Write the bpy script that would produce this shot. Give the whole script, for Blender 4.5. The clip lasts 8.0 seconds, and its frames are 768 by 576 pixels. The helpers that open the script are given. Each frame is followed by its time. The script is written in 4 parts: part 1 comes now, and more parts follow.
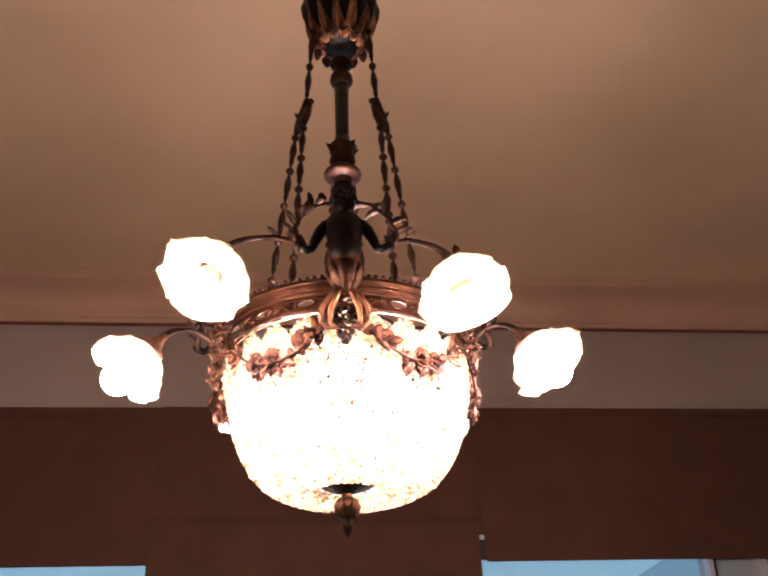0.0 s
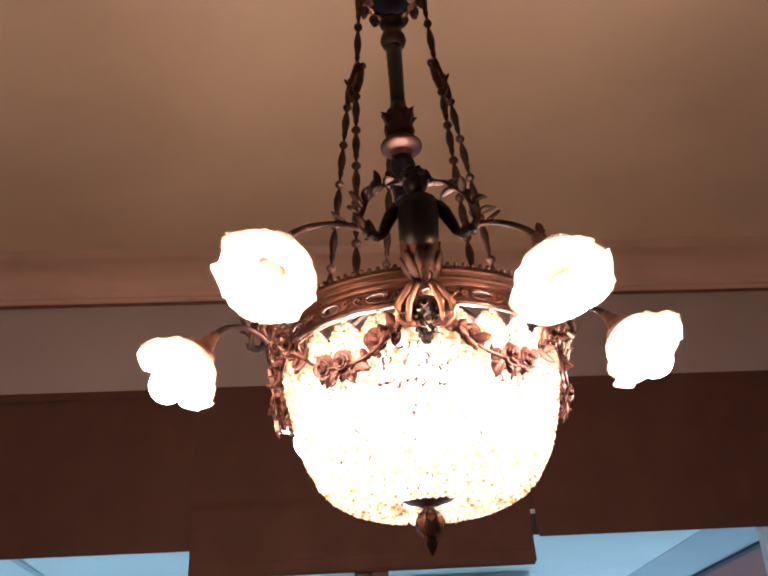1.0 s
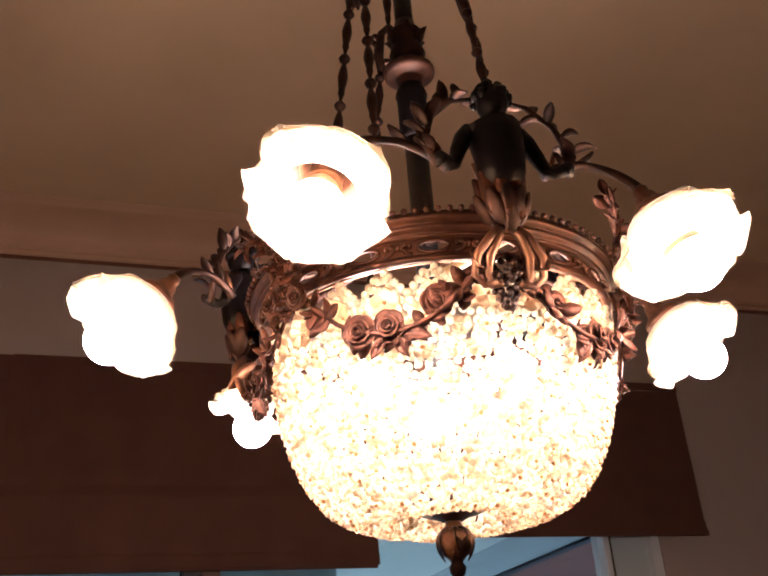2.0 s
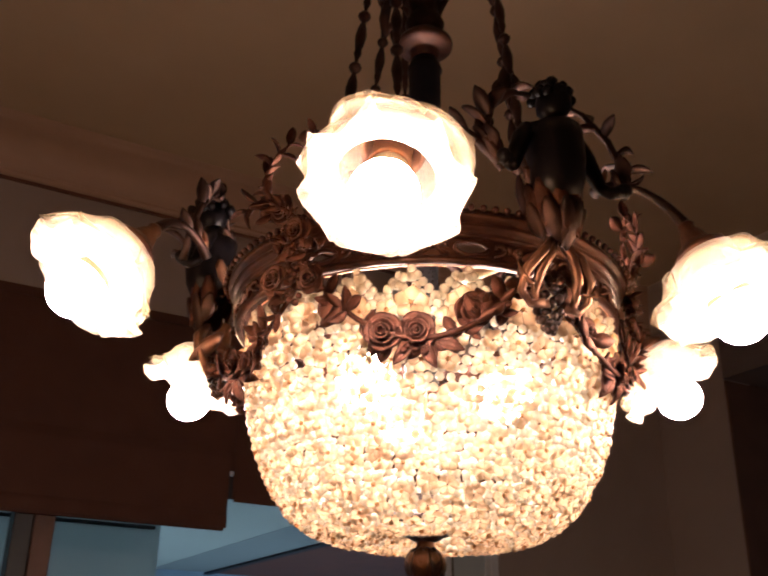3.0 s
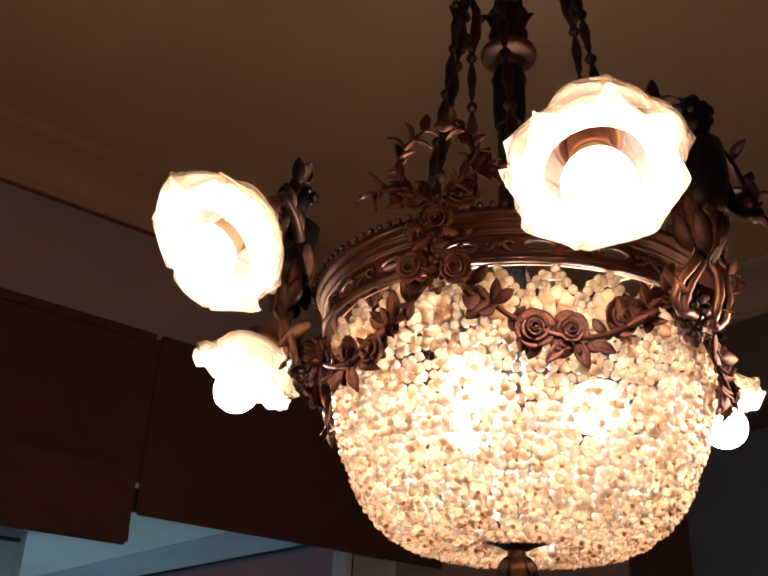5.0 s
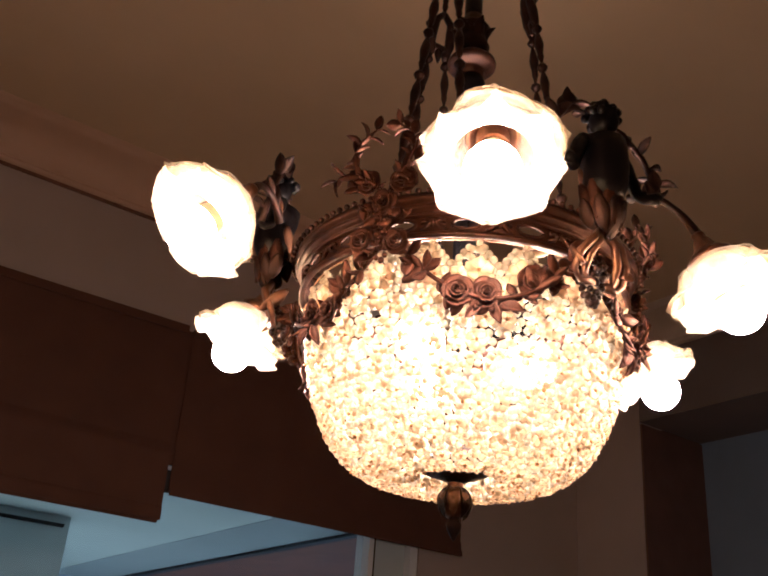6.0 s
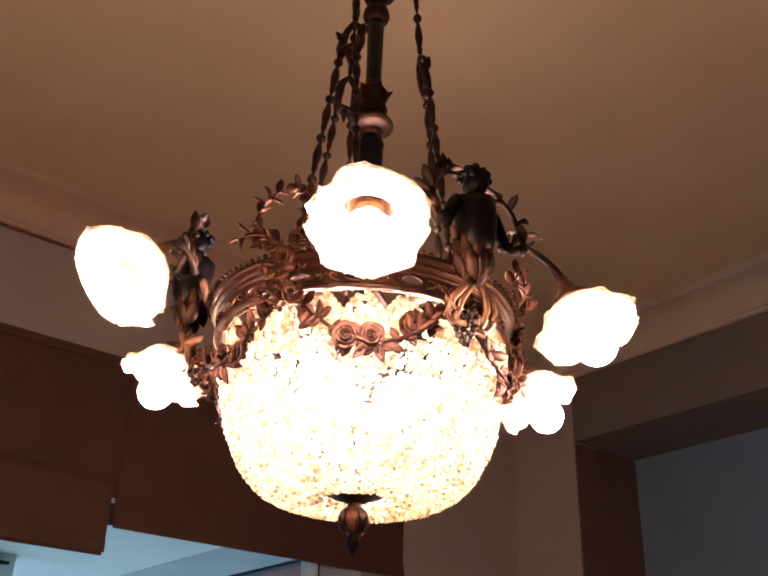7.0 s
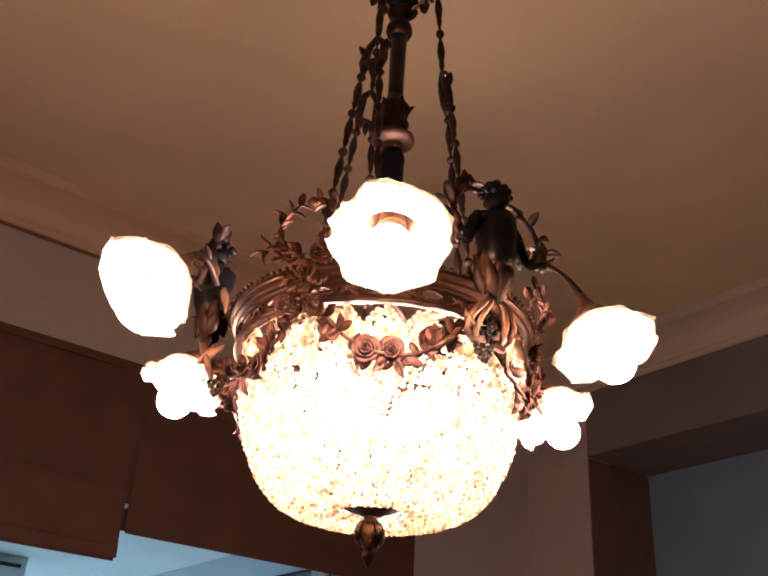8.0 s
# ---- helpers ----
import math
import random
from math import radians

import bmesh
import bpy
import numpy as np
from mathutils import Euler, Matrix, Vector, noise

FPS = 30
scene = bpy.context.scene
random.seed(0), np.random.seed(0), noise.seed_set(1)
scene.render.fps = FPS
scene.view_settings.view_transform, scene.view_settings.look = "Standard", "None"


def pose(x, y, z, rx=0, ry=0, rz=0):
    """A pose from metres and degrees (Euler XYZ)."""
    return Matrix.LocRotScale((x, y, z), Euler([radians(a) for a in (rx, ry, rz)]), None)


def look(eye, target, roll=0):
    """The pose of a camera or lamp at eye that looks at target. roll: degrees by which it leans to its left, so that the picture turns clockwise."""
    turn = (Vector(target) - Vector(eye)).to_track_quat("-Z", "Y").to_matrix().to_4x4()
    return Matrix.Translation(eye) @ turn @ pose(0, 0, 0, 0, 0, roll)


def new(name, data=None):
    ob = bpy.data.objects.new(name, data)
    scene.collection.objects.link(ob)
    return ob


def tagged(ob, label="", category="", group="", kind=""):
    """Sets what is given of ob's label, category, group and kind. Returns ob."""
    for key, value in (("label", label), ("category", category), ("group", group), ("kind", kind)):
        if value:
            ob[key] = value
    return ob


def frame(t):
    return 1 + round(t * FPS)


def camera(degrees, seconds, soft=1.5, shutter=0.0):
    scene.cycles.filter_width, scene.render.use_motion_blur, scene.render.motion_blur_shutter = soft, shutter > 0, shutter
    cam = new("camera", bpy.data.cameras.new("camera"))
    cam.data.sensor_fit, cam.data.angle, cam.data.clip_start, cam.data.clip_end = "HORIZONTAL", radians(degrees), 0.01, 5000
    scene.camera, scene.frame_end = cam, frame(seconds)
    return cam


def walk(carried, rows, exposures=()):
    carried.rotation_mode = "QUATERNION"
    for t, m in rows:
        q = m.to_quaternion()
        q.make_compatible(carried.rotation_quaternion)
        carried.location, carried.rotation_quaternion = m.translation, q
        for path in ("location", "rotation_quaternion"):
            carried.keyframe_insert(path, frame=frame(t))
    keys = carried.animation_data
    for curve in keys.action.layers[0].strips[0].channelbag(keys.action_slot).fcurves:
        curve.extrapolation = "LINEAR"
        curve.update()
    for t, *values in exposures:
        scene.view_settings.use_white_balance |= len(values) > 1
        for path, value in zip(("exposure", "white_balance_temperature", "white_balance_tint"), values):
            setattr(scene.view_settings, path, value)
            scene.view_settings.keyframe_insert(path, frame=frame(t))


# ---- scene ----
# ---- camera and walk ----
LENS = 45.5
cam = camera(LENS, 8.0, soft=1.9, shutter=0.15)
# seconds, eye x y z, yaw, pitch, roll
PATH = [
    (0.0, -0.086, -1.433, 1.517, -6.29, 29.50, -2.19),
    (0.5, -0.123, -1.435, 1.551, -0.89, 28.37, -2.14),
    (1.0, -0.152, -1.301, 1.636, -4.69, 27.19, -3.50),
    (1.2, -0.190, -1.231, 1.653, -5.19, 26.25, -4.17),
    (2.3, -0.455, -0.867, 1.785, -22.37, 25.47, -3.22),
    (2.5, -0.478, -0.814, 1.804, -22.40, 23.52, -1.80),
    (2.7, -0.476, -0.800, 1.809, -24.09, 22.45, 0.09),
    (3.0, -0.516, -0.828, 1.821, -29.14, 23.14, 1.00),
    (3.3, -0.559, -0.773, 1.810, -40.51, 24.01, -1.77),
    (3.5, -0.600, -0.706, 1.807, -44.56, 23.37, -2.43),
    (3.7, -0.646, -0.670, 1.815, -44.85, 23.71, -2.94),
    (4.0, -0.678, -0.644, 1.816, -44.16, 25.44, -1.73),
    (4.5, -0.692, -0.610, 1.816, -42.11, 24.95, -0.69),
    (4.7, -0.693, -0.623, 1.808, -39.78, 25.49, 1.24),
    (5.8, -0.711, -0.790, 1.714, -35.61, 24.37, 4.18),
    (6.0, -0.708, -0.835, 1.685, -34.84, 25.43, 4.57),
    (6.5, -0.727, -0.945, 1.659, -37.36, 27.05, 2.15),
    (7.0, -0.737, -0.988, 1.649, -38.11, 27.15, 1.93),
    (7.5, -0.746, -0.998, 1.660, -38.12, 27.11, 2.28),
    (8.0, -0.749, -0.990, 1.651, -37.10, 27.71, 3.38),
]


def eye_pose(x, y, z, yaw, pitch, roll):
    """A camera at x y z, turned left by yaw, up by pitch, leaning by roll (degrees)."""
    a, b = radians(yaw), radians(pitch)
    ahead = Vector((-math.sin(a) * math.cos(b), math.cos(a) * math.cos(b), math.sin(b)))
    return look((x, y, z), Vector((x, y, z)) + ahead, roll)


TINT = 10
# seconds, stops, white balance
EXPOSURES = [(t, e, k, TINT) for t, e, k in ((0.0, 0.33, 4450), (1.2, 0.27, 4450), (2.3, -0.68, 4750), (2.7, -0.98, 4800), (3.5, -1.52, 4820), (4.7, -1.58, 4820), (5.8, -1.05, 4820), (6.5, -0.42, 4780), (7.0, -0.06, 4700), (8.0, -0.02, 4640))]
walk(cam, [(r[0], eye_pose(*r[1:])) for r in PATH], EXPOSURES)

# ---- world, sun and lamp colours ----
BULB_GLOW = 1150.0
BOWL_GLOW = 390.0
WARM = (1.0, 0.645, 0.40)
world = bpy.data.worlds.new("sky")
scene.world = world
world.use_nodes = True
wn = world.node_tree
sky = wn.nodes.new("ShaderNodeTexSky")
sky.sky_type = "NISHITA"
sky.sun_disc = False
sky.sun_elevation, sky.sun_rotation = radians(35), radians(0)
wn.links.new(sky.outputs[0], wn.nodes["Background"].inputs[0])
wn.nodes["Background"].inputs[1].default_value = 0.15
sun = new("sun", bpy.data.lights.new("sun", "SUN"))
sun.data.energy, sun.data.angle, sun.data.color = 5.0, radians(3), (1.0, 0.95, 0.88)
sun.matrix_world = look((0, 40, 28), (0, 0, 0))

# ---- materials ----


def shader(name, colour, rough=0.5, metal=0.0, spread=0.12, scale=30.0, bump=0.1, fine=400.0, dark=None, rough_spread=0.1, per_object=0.0, coat=0.0, spec=0.5):
    """A procedural surface: base colour varied at two scales, with fine relief. dark: the colour in worn hollows."""
    m = bpy.data.materials.new(name)
    m.use_nodes = True
    nt = m.node_tree
    N, L = nt.nodes, nt.links
    p = N["Principled BSDF"]
    co = N.new("ShaderNodeTexCoord")
    a = N.new("ShaderNodeTexNoise")
    a.inputs["Scale"].default_value, a.inputs["Detail"].default_value = scale, 6.0
    L.new(co.outputs["Object"], a.inputs["Vector"])
    b = N.new("ShaderNodeTexNoise")
    b.inputs["Scale"].default_value, b.inputs["Detail"].default_value = fine, 3.0
    L.new(co.outputs["Object"], b.inputs["Vector"])
    ramp = N.new("ShaderNodeValToRGB")
    low = dark or tuple(c * (1 - spread) for c in colour)
    high = tuple(min(1.0, c * (1 + spread)) for c in colour)
    ramp.color_ramp.elements[0].position, ramp.color_ramp.elements[0].color = 0.32, (*low, 1)
    ramp.color_ramp.elements[1].position, ramp.color_ramp.elements[1].color = 0.68, (*high, 1)
    L.new(a.outputs["Fac"], ramp.inputs[0])
    col = ramp.outputs[0]
    if per_object:
        info = N.new("ShaderNodeObjectInfo")
        hsv = N.new("ShaderNodeHueSaturation")
        mr = N.new("ShaderNodeMapRange")
        mr.inputs["To Min"].default_value, mr.inputs["To Max"].default_value = 1 - per_object, 1 + per_object
        L.new(info.outputs["Random"], mr.inputs["Value"])
        L.new(mr.outputs[0], hsv.inputs["Value"])
        L.new(col, hsv.inputs["Color"])
        col = hsv.outputs[0]
    L.new(col, p.inputs["Base Color"])
    rr = N.new("ShaderNodeMapRange")
    rr.inputs["To Min"].default_value, rr.inputs["To Max"].default_value = max(0.03, rough - rough_spread), min(1.0, rough + rough_spread)
    L.new(b.outputs["Fac"], rr.inputs["Value"])
    L.new(rr.outputs[0], p.inputs["Roughness"])
    p.inputs["Metallic"].default_value = metal
    p.inputs["Coat Weight"].default_value = coat
    p.inputs["Specular IOR Level"].default_value = spec
    if bump:
        bp = N.new("ShaderNodeBump")
        bp.inputs["Strength"].default_value, bp.inputs["Distance"].default_value = bump, 0.002
        mix = N.new("ShaderNodeMath")
        L.new(a.outputs["Fac"], mix.inputs[0])
        L.new(b.outputs["Fac"], mix.inputs[1])
        L.new(mix.outputs[0], bp.inputs["Height"])
        L.new(bp.outputs[0], p.inputs["Normal"])
    return m


def glassy(name, colour, translucency, rough=0.25, clear=0.0, island=0.0):
    """Cast, lightly frosted glass: it scatters the light of a lamp behind it and keeps a sheen. clear: a share that light passes straight through."""
    m = bpy.data.materials.new(name)
    m.use_nodes = True
    nt = m.node_tree
    N, L = nt.nodes, nt.links
    N.remove(N["Principled BSDF"])
    out = N["Material Output"]
    co = N.new("ShaderNodeTexCoord")
    a = N.new("ShaderNodeTexNoise")
    a.inputs["Scale"].default_value = 60.0
    L.new(co.outputs["Object"], a.inputs["Vector"])
    ramp = N.new("ShaderNodeValToRGB")
    ramp.color_ramp.elements[0].position, ramp.color_ramp.elements[0].color = 0.3, (*[c * 0.86 for c in colour], 1)
    ramp.color_ramp.elements[1].position, ramp.color_ramp.elements[1].color = 0.7, (*colour, 1)
    L.new(a.outputs["Fac"], ramp.inputs[0])
    col = ramp.outputs[0]
    if island:
        geo = N.new("ShaderNodeNewGeometry")
        info = N.new("ShaderNodeObjectInfo")
        add = N.new("ShaderNodeMath")
        L.new(geo.outputs["Random Per Island"], add.inputs[0])
        L.new(info.outputs["Random"], add.inputs[1])
        mr = N.new("ShaderNodeMapRange")
        mr.inputs["From Max"].default_value = 2.0
        mr.inputs["To Min"].default_value, mr.inputs["To Max"].default_value = 1 - island, 1 + island
        L.new(add.outputs[0], mr.inputs["Value"])
        hsv = N.new("ShaderNodeHueSaturation")
        L.new(mr.outputs[0], hsv.inputs["Value"])
        L.new(col, hsv.inputs["Color"])
        col = hsv.outputs[0]
    d = N.new("ShaderNodeBsdfDiffuse")
    t = N.new("ShaderNodeBsdfTranslucent")
    g = N.new("ShaderNodeBsdfGlossy")
    g.inputs["Roughness"].default_value = rough
    for s in (d, t):
        L.new(col, s.inputs["Color"])
    m1 = N.new("ShaderNodeMixShader")
    m1.inputs[0].default_value = translucency
    L.new(d.outputs[0], m1.inputs[1])
    L.new(t.outputs[0], m1.inputs[2])
    last = m1
    if clear:
        tr = N.new("ShaderNodeBsdfTransparent")
        L.new(col, tr.inputs["Color"])
        m3 = N.new("ShaderNodeMixShader")
        m3.inputs[0].default_value = clear
        L.new(m1.outputs[0], m3.inputs[1])
        L.new(tr.outputs[0], m3.inputs[2])
        last = m3
    lw = N.new("ShaderNodeLayerWeight")
    lw.inputs[0].default_value = 0.5
    pw = N.new("ShaderNodeMath")
    pw.operation = "POWER"
    pw.inputs[1].default_value = 4.0
    L.new(lw.outputs["Facing"], pw.inputs[0])
    fr = N.new("ShaderNodeMath")
    fr.operation = "MULTIPLY_ADD"
    fr.inputs[1].default_value, fr.inputs[2].default_value = 0.6, 0.04
    L.new(pw.outputs[0], fr.inputs[0])
    m2 = N.new("ShaderNodeMixShader")
    L.new(fr.outputs[0], m2.inputs[0])
    L.new(last.outputs[0], m2.inputs[1])
    L.new(g.outputs[0], m2.inputs[2])
    L.new(m2.outputs[0], out.inputs[0])
    return m


def lamp_glow(name, strength):
    m = bpy.data.materials.new(name)
    m.use_nodes = True
    p = m.node_tree.nodes["Principled BSDF"]
    p.inputs["Base Color"].default_value = (0.9, 0.88, 0.82, 1)
    p.inputs["Emission Color"].default_value = (*WARM, 1)
    p.inputs["Emission Strength"].default_value = strength
    return m


M_FIG = shader("black_patinated_bronze", (0.004, 0.003, 0.0035), 0.36, 0.0, scale=60, dark=(0.002, 0.0018, 0.0025), bump=0.12, fine=300, spec=0.12)
M_BRONZE = shader("dark_patinated_bronze", (0.046, 0.021, 0.013), 0.45, 0.75, scale=60, dark=(0.016, 0.009, 0.008), bump=0.35, fine=700)
M_COPPER = shader("reddish_gilt_bronze", (0.20, 0.098, 0.048), 0.4, 0.75, scale=45, dark=(0.07, 0.03, 0.019), bump=0.3, fine=600)
M_RING = shader("brown_gilt_moulding", (0.068, 0.026, 0.013), 0.40, 0.6, scale=55, dark=(0.022, 0.009, 0.007), bump=0.3, fine=600)
M_GILT = shader("worn_gilding", (0.36, 0.165, 0.062), 0.38, 0.6, scale=80, dark=(0.16, 0.07, 0.03), bump=0.35, fine=700)
M_LEAF = shader("brown_gilt_leaf", (0.074, 0.027, 0.014), 0.5, 0.8, scale=90, dark=(0.032, 0.012, 0.007), bump=0.4, fine=700, per_object=0.15)
M_BLACK = shader("black_lacquered_tube", (0.012, 0.011, 0.012), 0.3, 0.3, scale=40, bump=0.1)
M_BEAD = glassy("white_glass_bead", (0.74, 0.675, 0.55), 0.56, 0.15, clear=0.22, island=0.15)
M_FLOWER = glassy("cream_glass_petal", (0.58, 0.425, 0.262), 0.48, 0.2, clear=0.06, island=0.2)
M_AMBER = glassy("amber_glass_bead", (0.46, 0.25, 0.10), 0.4, 0.08)
M_ROSE = glassy("frosted_rose_glass", (0.97, 0.92, 0.83), 0.60, 0.35, clear=0.91)
M_CUP = glassy("frosted_cup_glass", (0.97, 0.89, 0.77), 0.55, 0.35, clear=0.80)
M_BULB = lamp_glow("bulb_opal", BULB_GLOW)
M_BOWL_BULB = lamp_glow("bowl_bulb_opal", BOWL_GLOW)
M_SOCKET = shader("cream_socket_tube", (0.75, 0.66, 0.42), 0.45, 0.0, scale=60)
# Broad mottle in the colour stands in for soft shadows cast on the ceiling.
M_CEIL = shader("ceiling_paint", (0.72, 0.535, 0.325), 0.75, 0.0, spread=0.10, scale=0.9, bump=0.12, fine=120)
# Darker than the cream paint itself: shade below the cornice is in the colour.
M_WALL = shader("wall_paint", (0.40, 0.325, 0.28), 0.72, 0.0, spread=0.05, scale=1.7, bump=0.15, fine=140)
M_CORNICE = shader("tan_cornice_paint", (0.58, 0.38, 0.25), 0.6, 0.0, spread=0.06, scale=3, bump=0.12, fine=150)
M_CORNICE_PALE = shader("pale_cornice_paint", (0.58, 0.47, 0.36), 0.62, 0.0, spread=0.05, scale=3, bump=0.12, fine=150)
M_BLIND = shader("brown_blind_fabric", (0.092, 0.037, 0.019), 0.85, 0.0, spread=0.1, scale=5, bump=0.5, fine=900)
M_FRAME = shader("white_window_paint", (0.7, 0.72, 0.72), 0.45, 0.0, spread=0.04, scale=8)
M_DARKFRAME = shader("dark_mullion_paint", (0.03, 0.025, 0.024), 0.45, 0.0, scale=10)
M_WOOD = shader("brown_wood", (0.16, 0.07, 0.04), 0.5, 0.0, spread=0.2, scale=9, bump=0.2)
M_ALCOVE = shader("blue_grey_paint", (0.18, 0.24, 0.33), 0.7, 0.0, spread=0.08, scale=2.0, bump=0.1)
# Wall colour darkened to carry the shade over and around the alcove.
M_WALL_SHADE = shader("taupe_wall_shade", (0.17, 0.142, 0.13), 0.7, 0.0, spread=0.08, scale=1.7, bump=0.12)
M_REVEAL = shader("brown_panelling", (0.13, 0.07, 0.05), 0.6, 0.0, spread=0.12, scale=6, bump=0.15)
M_FLOOR = shader("oak_floor", (0.22, 0.13, 0.07), 0.45, 0.0, spread=0.2, scale=5)
M_OUT = shader("pale_balcony_paint", (0.80, 0.88, 0.82), 0.7, 0.0, spread=0.04, scale=2, bump=0.1)
M_BEAM = shader("grey_balcony_beam", (0.50, 0.56, 0.56), 0.7, 0.0, spread=0.06, scale=3)
M_BOARD = shader("brown_boards", (0.27, 0.10, 0.055), 0.5, 0.0, spread=0.2, scale=6, bump=0.2)
M_FACADE = shader("pale_grey_render", (0.72, 0.80, 0.80), 0.8, 0.0, spread=0.06, scale=1.5, bump=0.2)
M_GROUND = shader("distant_ground", (0.26, 0.27, 0.25), 0.9, 0.0, spread=0.2, scale=0.05)
M_PANE = bpy.data.materials.new("window_glass")
M_PANE.use_nodes = True
_p = M_PANE.node_tree.nodes["Principled BSDF"]
_p.inputs["Transmission Weight"].default_value, _p.inputs["Roughness"].default_value, _p.inputs["IOR"].default_value = 1.0, 0.0, 1.05

# ---- mesh tools ----


class Geo:
    """Collects points and faces for one mesh."""

    def __init__(self):
        self.v, self.f = [], []

    def grid(self, rows, ring=False, flip=False):
        """Joins rows of points (equal counts) by quads. ring: each row closes on itself."""
        base, n = len(self.v), len(rows[0])
        for r in rows:
            self.v += [tuple(p) for p in r]
        for i in range(len(rows) - 1):
            for j in range(n if ring else n - 1):
                k = (j + 1) % n
                q = (base + i * n + j, base + i * n + k, base + (i + 1) * n + k, base + (i + 1) * n + j)
                self.f.append(q[::-1] if flip else q)
        return base

    def lathe(self, prof, seg=32, m=None, ripple=None):
        """prof: (radius, height) from bottom to top, about z; m: a matrix; ripple(angle, i) scales the radius."""
        rows = []
        for i, (r, z) in enumerate(prof):
            row = []
            for j in range(seg):
                a = 2 * math.pi * j / seg
                k = r * (ripple(a, i) if ripple else 1.0)
                p = Vector((k * math.cos(a), k * math.sin(a), z))
                row.append(m @ p if m else p)
            rows.append(row)
        b = self.grid(rows, ring=True)
        self.f.append(tuple(range(b + seg - 1, b - 1, -1)))
        e = b + (len(prof) - 1) * seg
        self.f.append(tuple(range(e, e + seg)))

    def tube(self, pts, radii, seg=8):
        """A round bar along points, with a radius for each."""
        pts = [Vector(p) for p in pts]
        rows, side = [], None
        for i, p in enumerate(pts):
            d = (pts[min(i + 1, len(pts) - 1)] - pts[max(i - 1, 0)]).normalized()
            if side is None:
                side = d.orthogonal().normalized()
            side = (side - d * side.dot(d)).normalized()
            up = d.cross(side)
            r = radii[i] if isinstance(radii, (list, tuple)) else radii
            rows.append([p + (side * math.cos(2 * math.pi * j / seg) + up * math.sin(2 * math.pi * j / seg)) * r for j in range(seg)])
        b = self.grid(rows, ring=True)
        self.f.append(tuple(range(b + seg - 1, b - 1, -1)))
        e = b + (len(rows) - 1) * seg
        self.f.append(tuple(range(e, e + seg)))

    def ball(self, c, r, seg=12, rings=8, m=None):
        """An ellipsoid at c with radii r (a number or three)."""
        rx, ry, rz = (r, r, r) if isinstance(r, (int, float)) else r
        rows = []
        for i in range(rings + 1):
            t = math.pi * (0.02 + 0.96 * i / rings)
            row = []
            for j in range(seg):
                a = 2 * math.pi * j / seg
                p = Vector((rx * math.sin(t) * math.cos(a), ry * math.sin(t) * math.sin(a), -rz * math.cos(t)))
                row.append(Vector(c) + (m @ p if m else p))
            rows.append(row)
        b = self.grid(rows, ring=True)
        self.f.append(tuple(range(b + seg - 1, b - 1, -1)))
        e = b + rings * seg
        self.f.append(tuple(range(e, e + seg)))

    def leaf(self, m, length, width, curl=0.4, cup=0.25, n=7, thick=0.0014):
        """A pointed, curled leaf with a mid rib, from the origin of m along its x, upper side towards z."""
        top, low = [], []
        for i in range(n + 1):
            u = i / n
            w = width * 0.5 * math.sin(math.pi * min(1.0, u * 0.93 + 0.06)) ** 0.8
            x, z = length * math.sin(curl * u) / curl if curl else length * u, length * (1 - math.cos(curl * u)) / (curl or 1)
            rt, rl = [], []
            for s in (-1, -0.5, 0, 0.5, 1):
                zz = z + cup * w * (s * s) - (0.0012 if s == 0 else 0)
                rt.append(m @ Vector((x, s * w, zz + thick / 2)))
                rl.append(m @ Vector((x, s * w, zz - thick / 2)))
            top.append(rt)
            low.append(rl)
        rows = [t + l[::-1] for t, l in zip(top, low)]
        b = self.grid(rows, ring=True)
        self.f.append(tuple(range(b + 9, b - 1, -1)))
        e = b + n * 10
        self.f.append(tuple(range(e, e + 10)))

    def box(self, lo, hi):
        (a, b, c), (d, e, f) = lo, hi
        n = len(self.v)
        self.v += [(a, b, c), (d, b, c), (d, e, c), (a, e, c), (a, b, f), (d, b, f), (d, e, f), (a, e, f)]
        self.f += [tuple(n + k for k in q) for q in ((3, 2, 1, 0), (4, 5, 6, 7), (0, 1, 5, 4), (1, 2, 6, 5), (2, 3, 7, 6), (3, 0, 4, 7))]

    def mesh(self, name, mat, smooth=True):
        me = bpy.data.meshes.new(name)
        me.from_pydata(self.v, [], self.f)
        me.materials.append(mat)
        if smooth:
            me.polygons.foreach_set("use_smooth", [True] * len(me.polygons))
        me.update()
        return me


def part(name, data, parent, label="", kind=""):
    """One mesh object under a thing or a part."""
    ob = new(name, data)
    ob.parent = parent
    tagged(ob, label, "", "", kind)
    return ob


def solid(name, boxes, mat, parent=None, bevel=0.0):
    """One object of boxes, its edges bevelled."""
    g = Geo()
    for lo, hi in boxes:
        g.box(lo, hi)
    me = g.mesh(name, mat, smooth=False)
    if bevel:
        bm = bmesh.new()
        bm.from_mesh(me)
        bmesh.ops.bevel(bm, geom=bm.edges[:], offset=bevel, segments=2, affect="EDGES", profile=0.5)
        bm.to_mesh(me)
        bm.free()
    ob = new(name, me)
    if parent:
        ob.parent = parent
    return ob


def polar(az, r, z):
    a = radians(az)
    return Vector((r * math.cos(a), r * math.sin(a), z))


